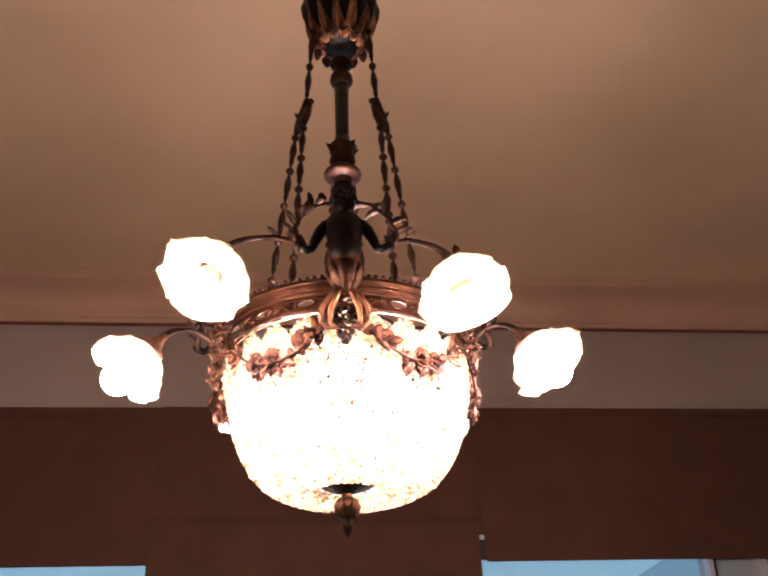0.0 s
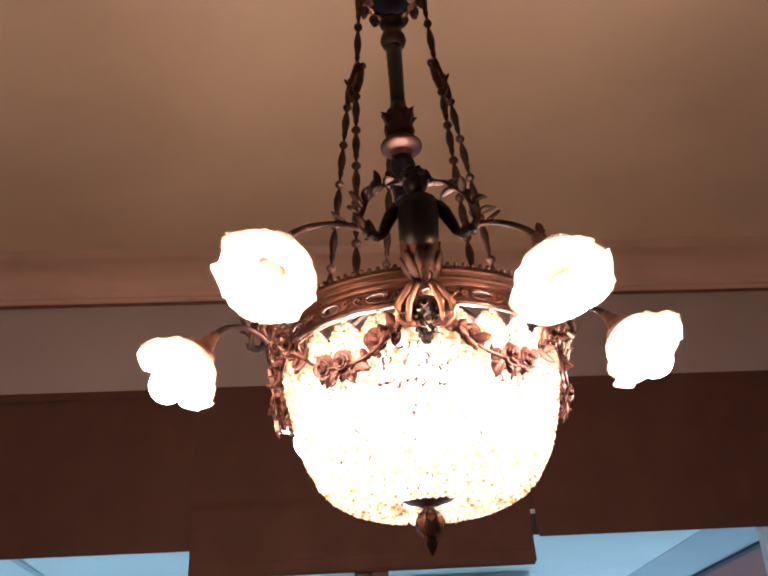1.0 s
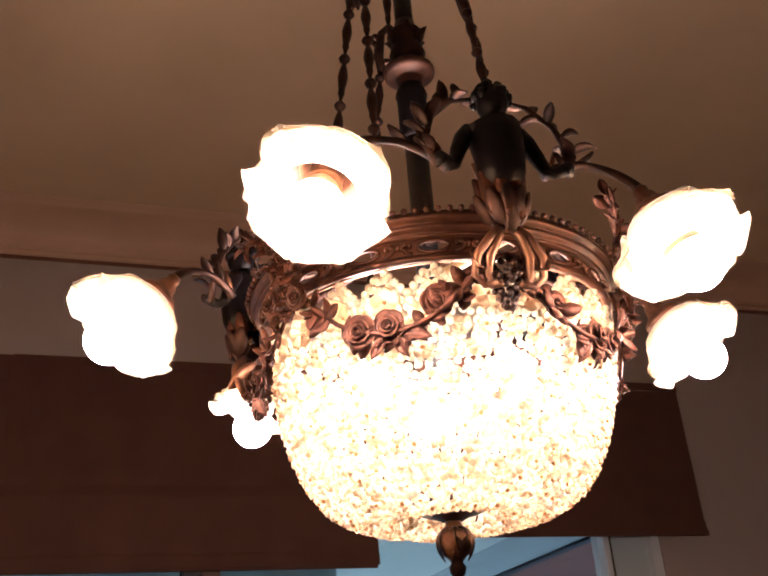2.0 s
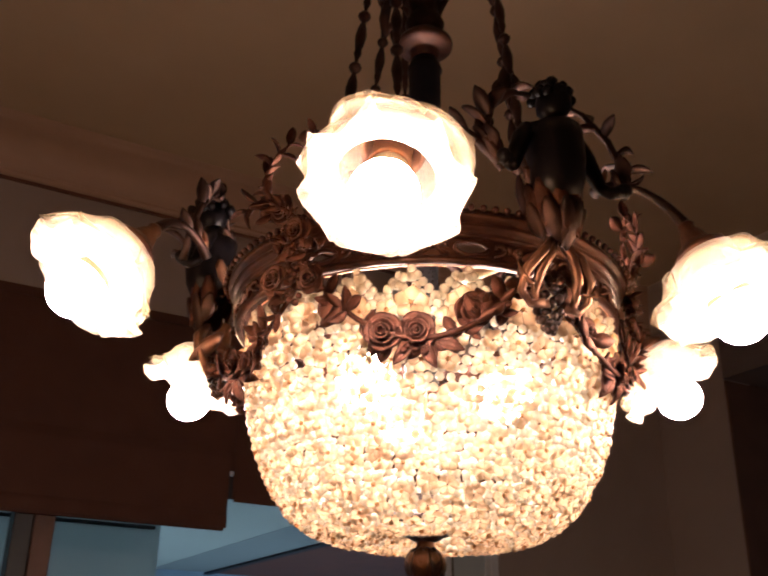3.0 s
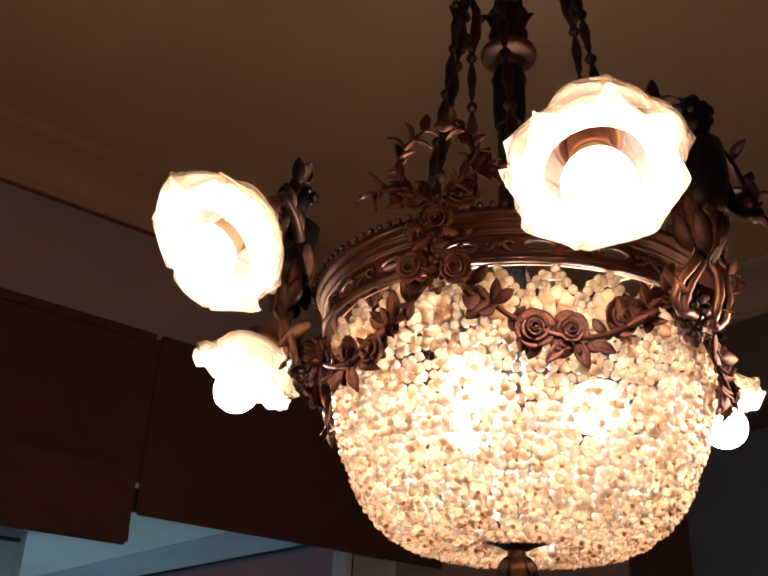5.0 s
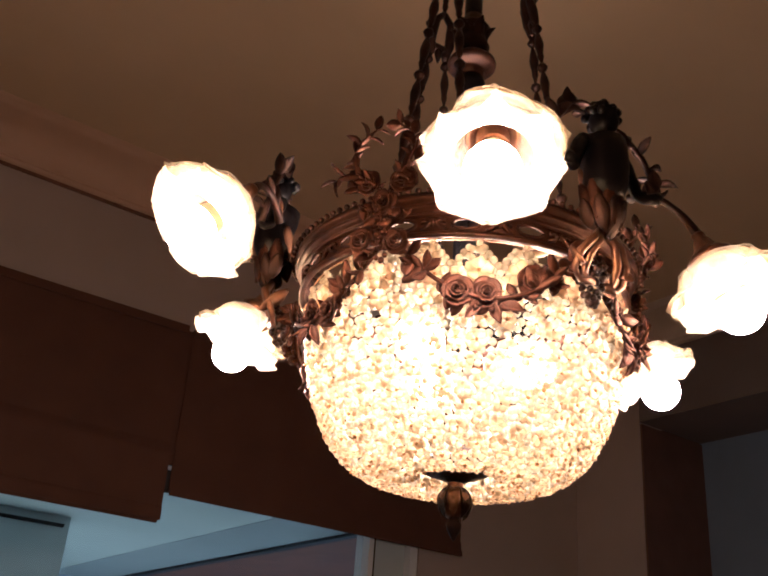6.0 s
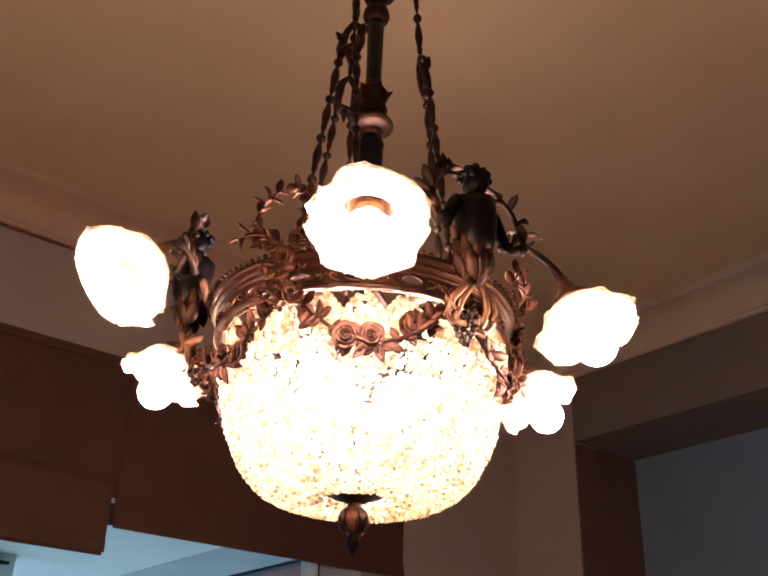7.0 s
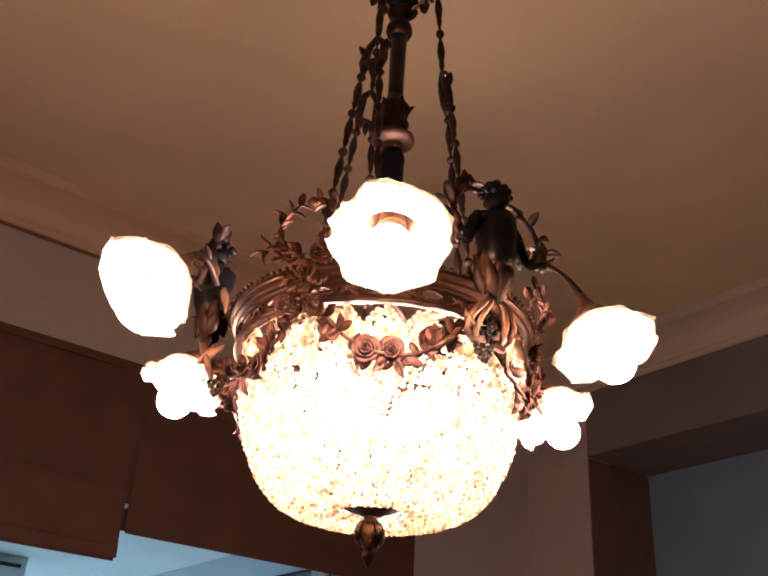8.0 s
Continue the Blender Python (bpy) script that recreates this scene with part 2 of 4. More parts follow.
def frame_at(az, r, z, pitch=0.0, roll=0.0):
    """A frame at a place on the fitting: x outwards (raised by pitch), y round, z up, rolled about x."""
    return Matrix.Translation(polar(az, r, z)) @ Matrix.Rotation(radians(az), 4, "Z") @ Matrix.Rotation(radians(-pitch), 4, "Y") @ Matrix.Rotation(radians(roll), 4, "X")


# ---- room ----
WN, WE, WW, WS = 2.83, 3.33, -3.6, -4.2
CEIL, CORNICE_LOW, COVE = 3.88, 3.711, 0.25
WIN_L, WIN_R, WIN_TOP, SILL = -2.32, 2.18, 3.16, 0.9
EDGE_Y, ALCOVE_TOP, ALCOVE_DEPTH = 2.355, 3.32, 0.55

tagged(solid("floor", [((WW - 0.2, WS - 0.2, -0.2), (WE + 1.2, WN + 0.2, 0.0))], M_FLOOR), "oak floor of the room", "floor", kind="structure")
tagged(solid("ceiling", [((WW - 0.2, WS - 0.2, CEIL), (WE + 1.2, WN + 0.2, CEIL + 0.2))], M_CEIL), "cream painted plaster ceiling", "ceiling", kind="structure")
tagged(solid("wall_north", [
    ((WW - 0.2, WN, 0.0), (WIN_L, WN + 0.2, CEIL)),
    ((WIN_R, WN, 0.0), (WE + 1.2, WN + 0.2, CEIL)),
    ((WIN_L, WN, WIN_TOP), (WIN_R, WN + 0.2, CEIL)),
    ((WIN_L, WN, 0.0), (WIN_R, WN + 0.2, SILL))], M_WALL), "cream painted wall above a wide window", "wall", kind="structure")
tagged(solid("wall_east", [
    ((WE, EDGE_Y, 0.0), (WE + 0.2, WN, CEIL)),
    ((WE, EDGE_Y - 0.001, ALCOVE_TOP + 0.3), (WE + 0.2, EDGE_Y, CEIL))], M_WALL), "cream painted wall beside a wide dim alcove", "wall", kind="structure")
# This stretch of wall gets its dimness from the darker colour.
tagged(solid("wall_east_shaded", [
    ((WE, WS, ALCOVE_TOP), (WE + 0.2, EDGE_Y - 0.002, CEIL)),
    ((WE, WS, 0.0), (WE + 0.2, -1.2, ALCOVE_TOP))], M_WALL_SHADE), "wall over the alcove, its shade put into a dark taupe colour", "wall", kind="structure")
tagged(solid("alcove_reveal", [((WE + 0.2, EDGE_Y, 0.0), (WE + 1.0, EDGE_Y + 0.2, ALCOVE_TOP)), ((WE + 0.003, EDGE_Y - 0.012, 0.0), (WE + ALCOVE_DEPTH, EDGE_Y - 0.001, ALCOVE_TOP - 0.012))], M_REVEAL), "dark brown panelled reveal of the alcove", "panelling", kind="structure")
tagged(solid("alcove_soffit", [((WE + 0.2, -1.4, ALCOVE_TOP), (WE + 1.0, EDGE_Y + 0.2, ALCOVE_TOP + 0.15))], M_WALL_SHADE), "soffit of the alcove in the same shade-dark colour", "soffit", kind="structure")
tagged(solid("wall_alcove", [((WE + ALCOVE_DEPTH, -1.4, 0.0), (WE + ALCOVE_DEPTH + 0.15, EDGE_Y, ALCOVE_TOP)), ((WE + 0.2, -1.4, 0.0), (WE + ALCOVE_DEPTH, -1.2, ALCOVE_TOP))], M_ALCOVE), "dim blue-grey back wall of the alcove", "wall", kind="structure")
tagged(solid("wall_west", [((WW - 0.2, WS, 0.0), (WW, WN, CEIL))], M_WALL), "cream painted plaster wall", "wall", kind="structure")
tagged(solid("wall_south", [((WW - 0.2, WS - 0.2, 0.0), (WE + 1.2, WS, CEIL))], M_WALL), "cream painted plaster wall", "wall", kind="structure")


def cornice(name, a, b, inward, mat, label):
    """A moulded cornice along a wall from a to b, hollow between two stepped fillets."""
    prof = [(0.0, -0.004), (0.022, 0.0), (0.03, 0.008), (0.03, 0.02), (0.018, 0.024), (0.018, 0.032), (0.032, 0.036), (0.035, 0.05)]
    span, rise = COVE - 0.07, CEIL - CORNICE_LOW - 0.05
    for i in range(1, 10):
        u = i / 10 * math.pi / 2
        prof.append((0.035 + span * (1 - math.cos(u)), 0.05 + (rise - 0.02) * math.sin(u)))
    prof += [(COVE - 0.035, CEIL - CORNICE_LOW - 0.02), (COVE - 0.03, CEIL - CORNICE_LOW - 0.012), (COVE - 0.012, CEIL - CORNICE_LOW - 0.012), (COVE, CEIL - CORNICE_LOW - 0.002)]
    g = Geo()
    rows = []
    for s in range(13):
        p = Vector(a).lerp(Vector(b), s / 12)
        rows.append([p + Vector(inward) * d + Vector((0, 0, CORNICE_LOW + h)) for d, h in prof])
    g.grid(rows)
    return tagged(new(name, g.mesh(name, mat)), label, "cornice", kind="structure")


cornice("trim_north", (WW, WN, 0), (WE, WN, 0), (0, -1, 0), M_CORNICE, "tan coved cornice over the window wall")
cornice("trim_east", (WE, WN, 0), (WE, WS, 0), (-1, 0, 0), M_CORNICE_PALE, "pale moulded cornice with double fillets")
cornice("trim_west", (WW, WS, 0), (WW, WN, 0), (1, 0, 0), M_CORNICE_PALE, "pale moulded cornice with double fillets")
cornice("trim_south", (WE, WS, 0), (WW, WS, 0), (0, 1, 0), M_CORNICE_PALE, "pale moulded cornice with double fillets")

# Added strip whose dark colour draws the shadow line under the cornice.
tagged(solid("trim_shadow_line", [((WW, WN - 0.016, CORNICE_LOW - 0.016), (WE, WN - 0.001, CORNICE_LOW - 0.005))], M_WOOD), "thin dark brown strip for the shadow line under the cornice", "trim", kind="structure")

# ---- window ----
win = new("window_1")
win.location = (0, WN, SILL)
tagged(win, "wide window with a dark mullion and white side frame", "window", kind="structure")


def wbox(name, lo, hi, mat, bevel=0.004, label=""):
    o = solid(name, [(lo, hi)], mat, win, bevel)
    o.location = (0, -WN, -SILL)
    return tagged(o, label)


y0, y1 = WN + 0.02, WN + 0.12
wbox("mullion", (-0.015, y0 - 0.01, SILL), (0.055, y1 + 0.01, WIN_TOP), M_DARKFRAME)
wbox("mullion_cover", (0.057, y0 - 0.02, SILL), (0.131, y1, WIN_TOP), M_WOOD)
wbox("window_frame", (1.882, y0 - 0.015, SILL), (1.911, y1, WIN_TOP), M_FRAME, label="white window frame")
wbox("frame_seal", (1.912, y0 - 0.01, SILL), (1.923, y1, WIN_TOP), M_DARKFRAME, 0.002)
wbox("window_frame", (2.131, y0 - 0.015, SILL), (2.178, y1, WIN_TOP), M_FRAME, label="white window frame")
# Added brown bar, unseen as a part: keeps the slot between the blinds dark.
wbox("gap_fill", (0.765, WN - 0.016, 2.612), (0.822, WN - 0.004, 3.225), M_BLIND)
wbox("gap_catch", (0.765, WN - 0.016, 2.592), (0.822, WN - 0.004, 2.610), M_FRAME)
wbox("gap_fill", (0.765, WN - 0.016, 2.495), (0.822, WN - 0.004, 2.590), M_DARKFRAME)
wbox("side_panel", (1.924, y0 + 0.03, SILL), (2.130, y1, WIN_TOP), M_BEAM)
wbox("window_frame", (WIN_L, y0 - 0.015, SILL), (WIN_L + 0.06, y1, WIN_TOP), M_FRAME, label="white window frame")
wbox("window_sill", (WIN_L, WN - 0.05, SILL - 0.03), (WIN_R, y1, SILL), M_FRAME)
for a, b in ((WIN_L + 0.06, -0.015), (0.131, 1.881)):
    pane = wbox("pane", (a, y0 + 0.04, SILL), (b, y0 + 0.046, WIN_TOP), M_PANE, 0)
    pane.visible_shadow = False

# ---- balcony outside ----
OUT_Z = 2.9
tagged(solid("balcony_ceiling", [((-6.0, WN + 0.2, OUT_Z), (2.4, 9.5, OUT_Z + 0.15))], M_OUT), "pale painted balcony ceiling", "ceiling", kind="structure")
tagged(solid("balcony_beam", [((2.402, WN + 0.2, OUT_Z - 0.004), (3.0, 9.5, OUT_Z + 0.2))], M_BEAM, None, 0.004), "grey painted beam along the balcony", "beam", kind="structure")
tagged(solid("balcony_soffit", [((3.002, WN + 0.2, OUT_Z - 0.008), (6.0, 9.5, OUT_Z + 0.2))], M_BOARD), "brown boarded soffit", "soffit", kind="structure")
tagged(solid("trim_balcony", [((2.985, WN + 0.2, OUT_Z - 0.03), (3.06, 9.5, OUT_Z - 0.009))], M_DARKFRAME, None, 0.004), "dark strip along the boarded soffit", "trim", kind="structure")
tagged(solid("trim_balcony_joint", [((-2.135, WN + 0.2, OUT_Z - 0.016), (-2.085, 9.5, OUT_Z - 0.002))], M_BEAM, None, 0.003), "thin grey strip along the balcony ceiling", "trim", kind="structure")
tagged(solid("balcony_lintel", [((-6.0, 6.1, 2.25), (1.47, 6.3, OUT_Z - 0.001))], M_FACADE), "pale deep lintel along the balcony edge", "lintel", kind="structure")
shutter = solid("shutter_panel", [((-3.0, 6.075, 2.26), (1.41, 6.098, 2.815))], M_FACADE, None, 0.004)
tagged(shutter, "pale shutter panel under the balcony ceiling", "shutter", kind="structure")
solid("shutter_rail", [((-3.0, 6.06, 2.817), (1.42, 6.098, 2.84))], M_DARKFRAME, shutter, 0.003)
tagged(solid("neighbour_wall", [((-30.0, 16.0, -3.0), (30.0, 16.4, 4.3))], M_FACADE), "pale grey wall of the building across", "wall", kind="structure")
tagged(solid("balcony_floor", [((-6.0, WN + 0.2, -0.25), (6.0, 9.5, -0.02))], M_OUT), "pale balcony floor slab", "floor", kind="structure")
tagged(solid("ground", [((-900, 9.6, -3.2), (900, 1800, -3.0))], M_GROUND), "distant ground below the balcony", "ground", kind="structure")

# ---- blinds ----


def roman_blind(x0, x1, z0, z1, y, label, folds):
    """A hanging fabric blind, gently bowed, with a stitched hem fold and a bottom bar."""
    e = new("roman_blind")
    e.location = ((x0 + x1) / 2, y, z1)
    tagged(e, label, "blind", "blinds over the window")
    n, k = 44, 26

    def bow(u, w):
        return 0.007 * math.sin(5 * u + x0 * 3) * (1 - w) + 0.004 * noise.noise(Vector((u * 5, w * 4, x0)))

    def sheet(name, za, zb, dy, thick, lean=0.0):
        g = Geo()
        rows = []
        for side in (0, 1):
            face = []
            for i in range(k + 1):
                w = i / k
                z = zb + (za - zb) * w
                fall = min(1.0, (zb - z) / 0.055)
                out = lean * fall * fall * (3 - 2 * fall)
                face.append([Vector((x0 + (x1 - x0) * j / n - e.location.x, dy - out + side * thick + bow(j / n, (z1 - z) / (z1 - z0)), z - z1 + 0.004 * math.sin(3.1 * j / n + x0) * w)) for j in range(n + 1)])
            rows.append(face)
        front, back = rows
        g.grid(front, flip=False)
        g.grid(back, flip=True)
        g.grid([front[-1], back[-1]])
        g.grid([front[0], back[0]], flip=True)
        g.grid([[r[0] for r in front], [r[0] for r in back]], flip=True)
        g.grid([[r[-1] for r in front], [r[-1] for r in back]])
        return part(name, g.mesh(name, M_BLIND), e)

    sheet("fabric", z0 + 0.0, z1, 0.0, 0.004)
    for i, (fa, fb, d) in enumerate(folds):
        sheet("fold", fa, fb, -0.006 - 0.008 * i, 0.004, d)
    bar = Geo()
    bar.box((x0 - e.location.x + 0.004, -0.02, z0 - z1 - 0.012), (x1 - e.location.x - 0.004, -0.006, z0 - z1 + 0.012))
    part("bottom_bar", bar.mesh("bottom_bar", M_BLIND, False), e)
    rail = Geo()
    rail.box((x0 - e.location.x + 0.004, -0.008, -0.035), (x1 - e.location.x - 0.004, WN - y - 0.002, 0.003))
    part("head_rail", rail.mesh("head_rail", M_BLIND, False), e)
    return e


roman_blind(-2.30, -0.729, 2.495, 3.234, WN - 0.025, "brown fabric roman blind drawn half down over the window", [(2.49, 2.56, 0.0)])
roman_blind(-0.728, 0.777, 2.372, 3.234, WN - 0.035, "brown fabric roman blind hanging lower than its neighbours", [(2.372, 2.70, 0.024), (2.366, 2.46, 0.024)])
roman_blind(0.806, 2.42, 2.492, 3.234, WN - 0.035, "brown fabric roman blind with a flat hem", [(2.487, 2.55, 0.0)])

# ---- chandelier ----
chandelier = new("chandelier")
chandelier.location = (0, 0, 0)
tagged(chandelier, "bronze chandelier with lit beaded glass bowl and six rose shades", "chandelier")
CH = chandelier
FIG0, BOUQ0 = -93.2, -154.0


def cpart(name, g, mat, parent=CH, label="", smooth=True, kind=""):
    return part(name, g.mesh(name, mat, smooth), parent, label, kind)


# stem: ceiling rose, rod, crown, collar, lower tube
g = Geo()
g.lathe([(0.02, CEIL - 0.10), (0.035, CEIL - 0.09), (0.05, CEIL - 0.06), (0.085, CEIL - 0.045), (0.1, CEIL - 0.03), (0.11, CEIL - 0.012), (0.11, CEIL - 0.001)], 40)
cpart("ceiling_rose", g, M_BRONZE)
g = Geo()
g.lathe([(0.012, 3.0), (0.012, CEIL - 0.06)], 16)
cpart("upper_rod", g, M_BRONZE)
g = Geo()
g.lathe([(0.013, 2.62), (0.0135, 2.70), (0.0145, 2.78), (0.016, 2.83)], 24)
cpart("rod", g, M_BLACK, label="black lacquered rod")
g = Geo()
g.lathe([(0.014, 2.808), (0.02, 2.812), (0.024, 2.822), (0.022, 2.834), (0.016, 2.842), (0.014, 2.856), (0.022, 2.862), (0.024, 2.868), (0.016, 2.878)], 28)
cpart("rod_knop", g, M_BRONZE)


def crown_ripple(a, i):
    return 1 + 0.05 * math.cos(12 * a) * (1 if 2 < i < 8 else 0.3)


g = Geo()
g.lathe([(0.018, 2.910), (0.036, 2.920), (0.055, 2.943), (0.070, 2.973), (0.079, 3.003), (0.082, 3.028), (0.076, 3.050), (0.060, 3.068), (0.05, 3.078), (0.062, 3.088), (0.064, 3.098), (0.03, 3.113), (0.012, 3.118)], 72, ripple=crown_ripple)
crown = cpart("crown", g, M_FIG, label="lobed bronze crown cup")
for i in range(12):
    g = Geo()
    g.leaf(frame_at(i * 30 + 7, 0.034, 2.912, 50) @ Matrix.Rotation(math.pi, 4, "X"), 0.115, 0.046, -0.75, 0.3, 8, 0.003)
    cpart("acanthus_leaf", g, M_GILT if i % 2 else M_COPPER, crown)
for i in range(12):
    g = Geo()
    g.leaf(frame_at(i * 30, 0.046, 2.928, -40), 0.026, 0.024, -0.6, 0.3, 5, 0.003)
    cpart("drip_leaf", g, M_BRONZE, crown)
g = Geo()
g.lathe([(0.015, 2.598), (0.022, 2.604), (0.026, 2.615), (0.021, 2.628), (0.023, 2.64), (0.027, 2.648), (0.022, 2.656), (0.016, 2.664), (0.014, 2.675)], 28)
knop = cpart("stem_knop", g, M_BRONZE)
for i in range(6):
    g = Geo()
    g.leaf(frame_at(i * 60 + 15, 0.019, 2.622, 80), 0.034, 0.018, -0.5, 0.3, 6, 0.002)
    cpart("stem_leaf", g, M_BRONZE, knop)
g = Geo()
g.lathe([(0.017, 2.556), (0.018, 2.568), (0.021, 2.572), (0.030, 2.5745), (0.0355, 2.578), (0.0365, 2.582), (0.0355, 2.586), (0.030, 2.5885), (0.024, 2.5895), (0.0255, 2.594), (0.022, 2.599), (0.014, 2.604)], 48)
cpart("collar", g, M_RING, label="brown gilt collar")
g = Geo()
g.lathe([(0.0165, 2.468), (0.0195, 2.474), (0.0185, 2.482), (0.0205, 2.487), (0.0205, 2.536), (0.0225, 2.541), (0.0205, 2.549), (0.018, 2.557)], 28)
cpart("stem_sleeve", g, M_FIG)
g = Geo()
g.lathe([(0.0155, 2.12), (0.0155, 2.475)], 24)
cpart("centre_tube", g, M_BLACK, label="black lacquered tube")
g = Geo()
g.lathe([(0.0022, 1.98), (0.0022, 2.121)], 10)
cpart("finial_rod", g, M_SOCKET, label="thin pale rod inside the bowl")

# gallery ring
SEG = 144
ring_prof = [(0.206, 2.1743), (0.2105, 2.1730), (0.2135, 2.1750), (0.2135, 2.1782), (0.2105, 2.1802), (0.2095, 2.1818)]
g = Geo()
outer = [(0.2095, 2.1995), (0.2125, 2.2001), (0.2150, 2.2021), (0.2130, 2.2041), (0.2110, 2.2047), (0.2150, 2.2060), (0.2185, 2.2083), (0.2195, 2.2113), (0.2165, 2.2132), (0.2145, 2.2139), (0.2185, 2.2152), (0.2225, 2.2175), (0.2240, 2.2201), (0.2215, 2.2221), (0.2185, 2.2227), (0.2185, 2.2276), (0.2125, 2.2283)]
inner = [(0.207, 2.2247), (0.2055, 2.1995)]


def hoop(g, prof, seg=SEG):
    """A closed band turned about the axis from a closed outline."""
    rows = []
    for j in range(seg + 1):
        a = 2 * math.pi * j / seg
        rows.append([Vector((r * math.cos(a), r * math.sin(a), z)) for r, z in prof + prof[:1]])
    g.grid(rows)


hoop(g, outer + inner)
gallery = cpart("gallery_ring", g, M_RING, label="reddish moulded gilt ring")
g = Geo()
hoop(g, ring_prof + [(0.2055, 2.1818)])
cpart("lower_rail", g, M_RING, gallery)
g = Geo()
for i in range(120):
    g.ball(polar(i * 3, 0.2262, 2.2250), 0.0036, 8, 6)
cpart("beading", g, M_RING, gallery, "row of small gilt beads", kind="stuff")
# pierced frieze: a plate with oval openings, rimmed, with scrolls in relief between them
g = Geo()
NA, NZ = 432, 10
keep = {}


def plate_vertex(i, k, r):
    key = (i % NA, k, r)
    if key not in keep:
        keep[key] = len(g.v)
        g.v.append(tuple(polar(360.0 * i / NA, r, 2.1815 + 0.0183 * k / NZ)))
    return keep[key]


for i in range(NA):
    for k in range(NZ):
        da = ((360.0 * (i + 0.5) / NA) % 20.0) - 10.0
        if (da / 4.0) ** 2 + ((2.1815 + 0.0183 * (k + 0.5) / NZ - 2.1907) / 0.0062) ** 2 < 1.0:
            continue
        q = [(i, k), (i + 1, k), (i + 1, k + 1), (i, k + 1)]
        g.f.append(tuple(plate_vertex(*c, 0.2092) for c in q))
        g.f.append(tuple(plate_vertex(*c, 0.2072) for c in q[::-1]))
for i in range(18):
    a0 = i * 20 + 10
    g.tube([polar(a0 + 4.3 * math.cos(2 * math.pi * k / 24), 0.2096, 2.1907 + 0.0068 * math.sin(2 * math.pi * k / 24)) for k in range(25)], 0.0021, 6)
    for s in (-1, 1):
        g.tube([polar(a0 + 10 + s * 4.0, 0.2100, 2.1838), polar(a0 + 10 + s * 2.2, 0.2115, 2.1854), polar(a0 + 10 + s * 0.9, 0.2125, 2.1900), polar(a0 + 10 + s * 2.0, 0.2118, 2.1946), polar(a0 + 10 + s * 3.4, 0.2112, 2.1939), polar(a0 + 10 + s * 3.2, 0.2108, 2.1910)], [0.0016, 0.0024, 0.0030, 0.0026, 0.0022, 0.0028], 6)
    g.ball(polar(a0 + 10, 0.2125, 2.1913), (0.0035, 0.0035, 0.0045), 8, 6)
cpart("pierced_frieze", g, M_RING, gallery, "pierced plate with oval openings and scrolls")

# spokes from the ring to the tube
for i in range(3):
    g = Geo()
    az = BOUQ0 + 120 * i + 60
    g.tube([polar(az, 0.014, 2.30), polar(az, 0.09, 2.285), polar(az, 0.17, 2.25), polar(az, 0.207, 2.232)], [0.006, 0.005, 0.005, 0.006], 8)
    cpart("spoke", g, M_BRONZE)


# ---- chains ----
def chain(az):
    """A cast chain from the crown to a scrolled link, then two strands to the ring."""
    e = new("chain")
    e.parent = CH
    tagged(e, "cast bronze chain of beads and spindles")

    def strand(a, b, n):
        a, b = Vector(a), Vector(b)
        d = (b - a).normalized()
        q = d.to_track_quat("Z", "Y").to_matrix().to_4x4()
        step = (b - a).length / n
        for i in range(n):
            m = Matrix.Translation(a + d * step * i) @ q
            g = Geo()
            h = step
            g.lathe([(0.0018, 0.0), (0.006, h * 0.03), (0.0082, h * 0.09), (0.006, h * 0.15), (0.0022, h * 0.19), (0.0034, h * 0.24), (0.0058, h * 0.36), (0.0072, h * 0.5), (0.006, h * 0.62), (0.0042, h * 0.75), (0.005, h * 0.82), (0.003, h * 0.9), (0.0018, h * 1.0)], 10, m)
            cpart("chain_link", g, M_BRONZE, e)

    top, up, low = polar(az, 0.066, 2.938), polar(az, 0.080, 2.735), polar(az, 0.094, 2.655)
    strand(top, up, 2)
    g = Geo()
    for s in (-1, 1):
        m = frame_at(az, 0.080, 2.735)
        g.tube([m @ Vector(p) for p in ((0, 0, 0.004), (0, s * 0.013, -0.012), (0.004, s * 0.016, -0.032), (0.008, s * 0.018, -0.052), (0.012, s * 0.014, -0.07), (0.014, s * 0.016, -0.08))], [0.005, 0.0062, 0.0075, 0.008, 0.007, 0.004], 8)
        g.ball(m @ Vector((0.002, s * 0.023, -0.02)), 0.0068, 8, 6)
        g.leaf(m @ Matrix.Translation((0.006, s * 0.014, -0.042)) @ Matrix.Rotation(s * 1.1, 4, "Z") @ Matrix.Rotation(-0.8, 4, "Y"), 0.03, 0.016, 0.6, 0.3, 5, 0.002)
    g.tube([frame_at(az, 0.0, 0) @ Vector((0.092, y, 2.676)) for y in (-0.02, -0.008, 0.008, 0.02)], [0.004, 0.007, 0.007, 0.004], 8)
    g.lathe([(0.001, -0.03), (0.005, -0.018), (0.007, -0.008), (0.003, 0.0)], 10, Matrix.Translation(polar(az, 0.092, 2.676)))
    cpart("scroll_link", g, M_BRONZE, e)
    for s in (-1, 1):
        a = frame_at(az, 0.094, 2.655) @ Vector((0, s * 0.016, 0))
        end = polar(az + s * 21, 0.138, 2.265)
        strand(a, end, 5)
        g = Geo()
        g.tube([end + Vector((0, 0, 0.006)), end - Vector((0, 0, 0.012)), polar(az + s * 18, 0.165, 2.236), polar(az + s * 15, 0.206, 2.234)], [0.003, 0.0045, 0.004, 0.005], 8)
        cpart("chain_bracket", g, M_BRONZE, e)
    return e


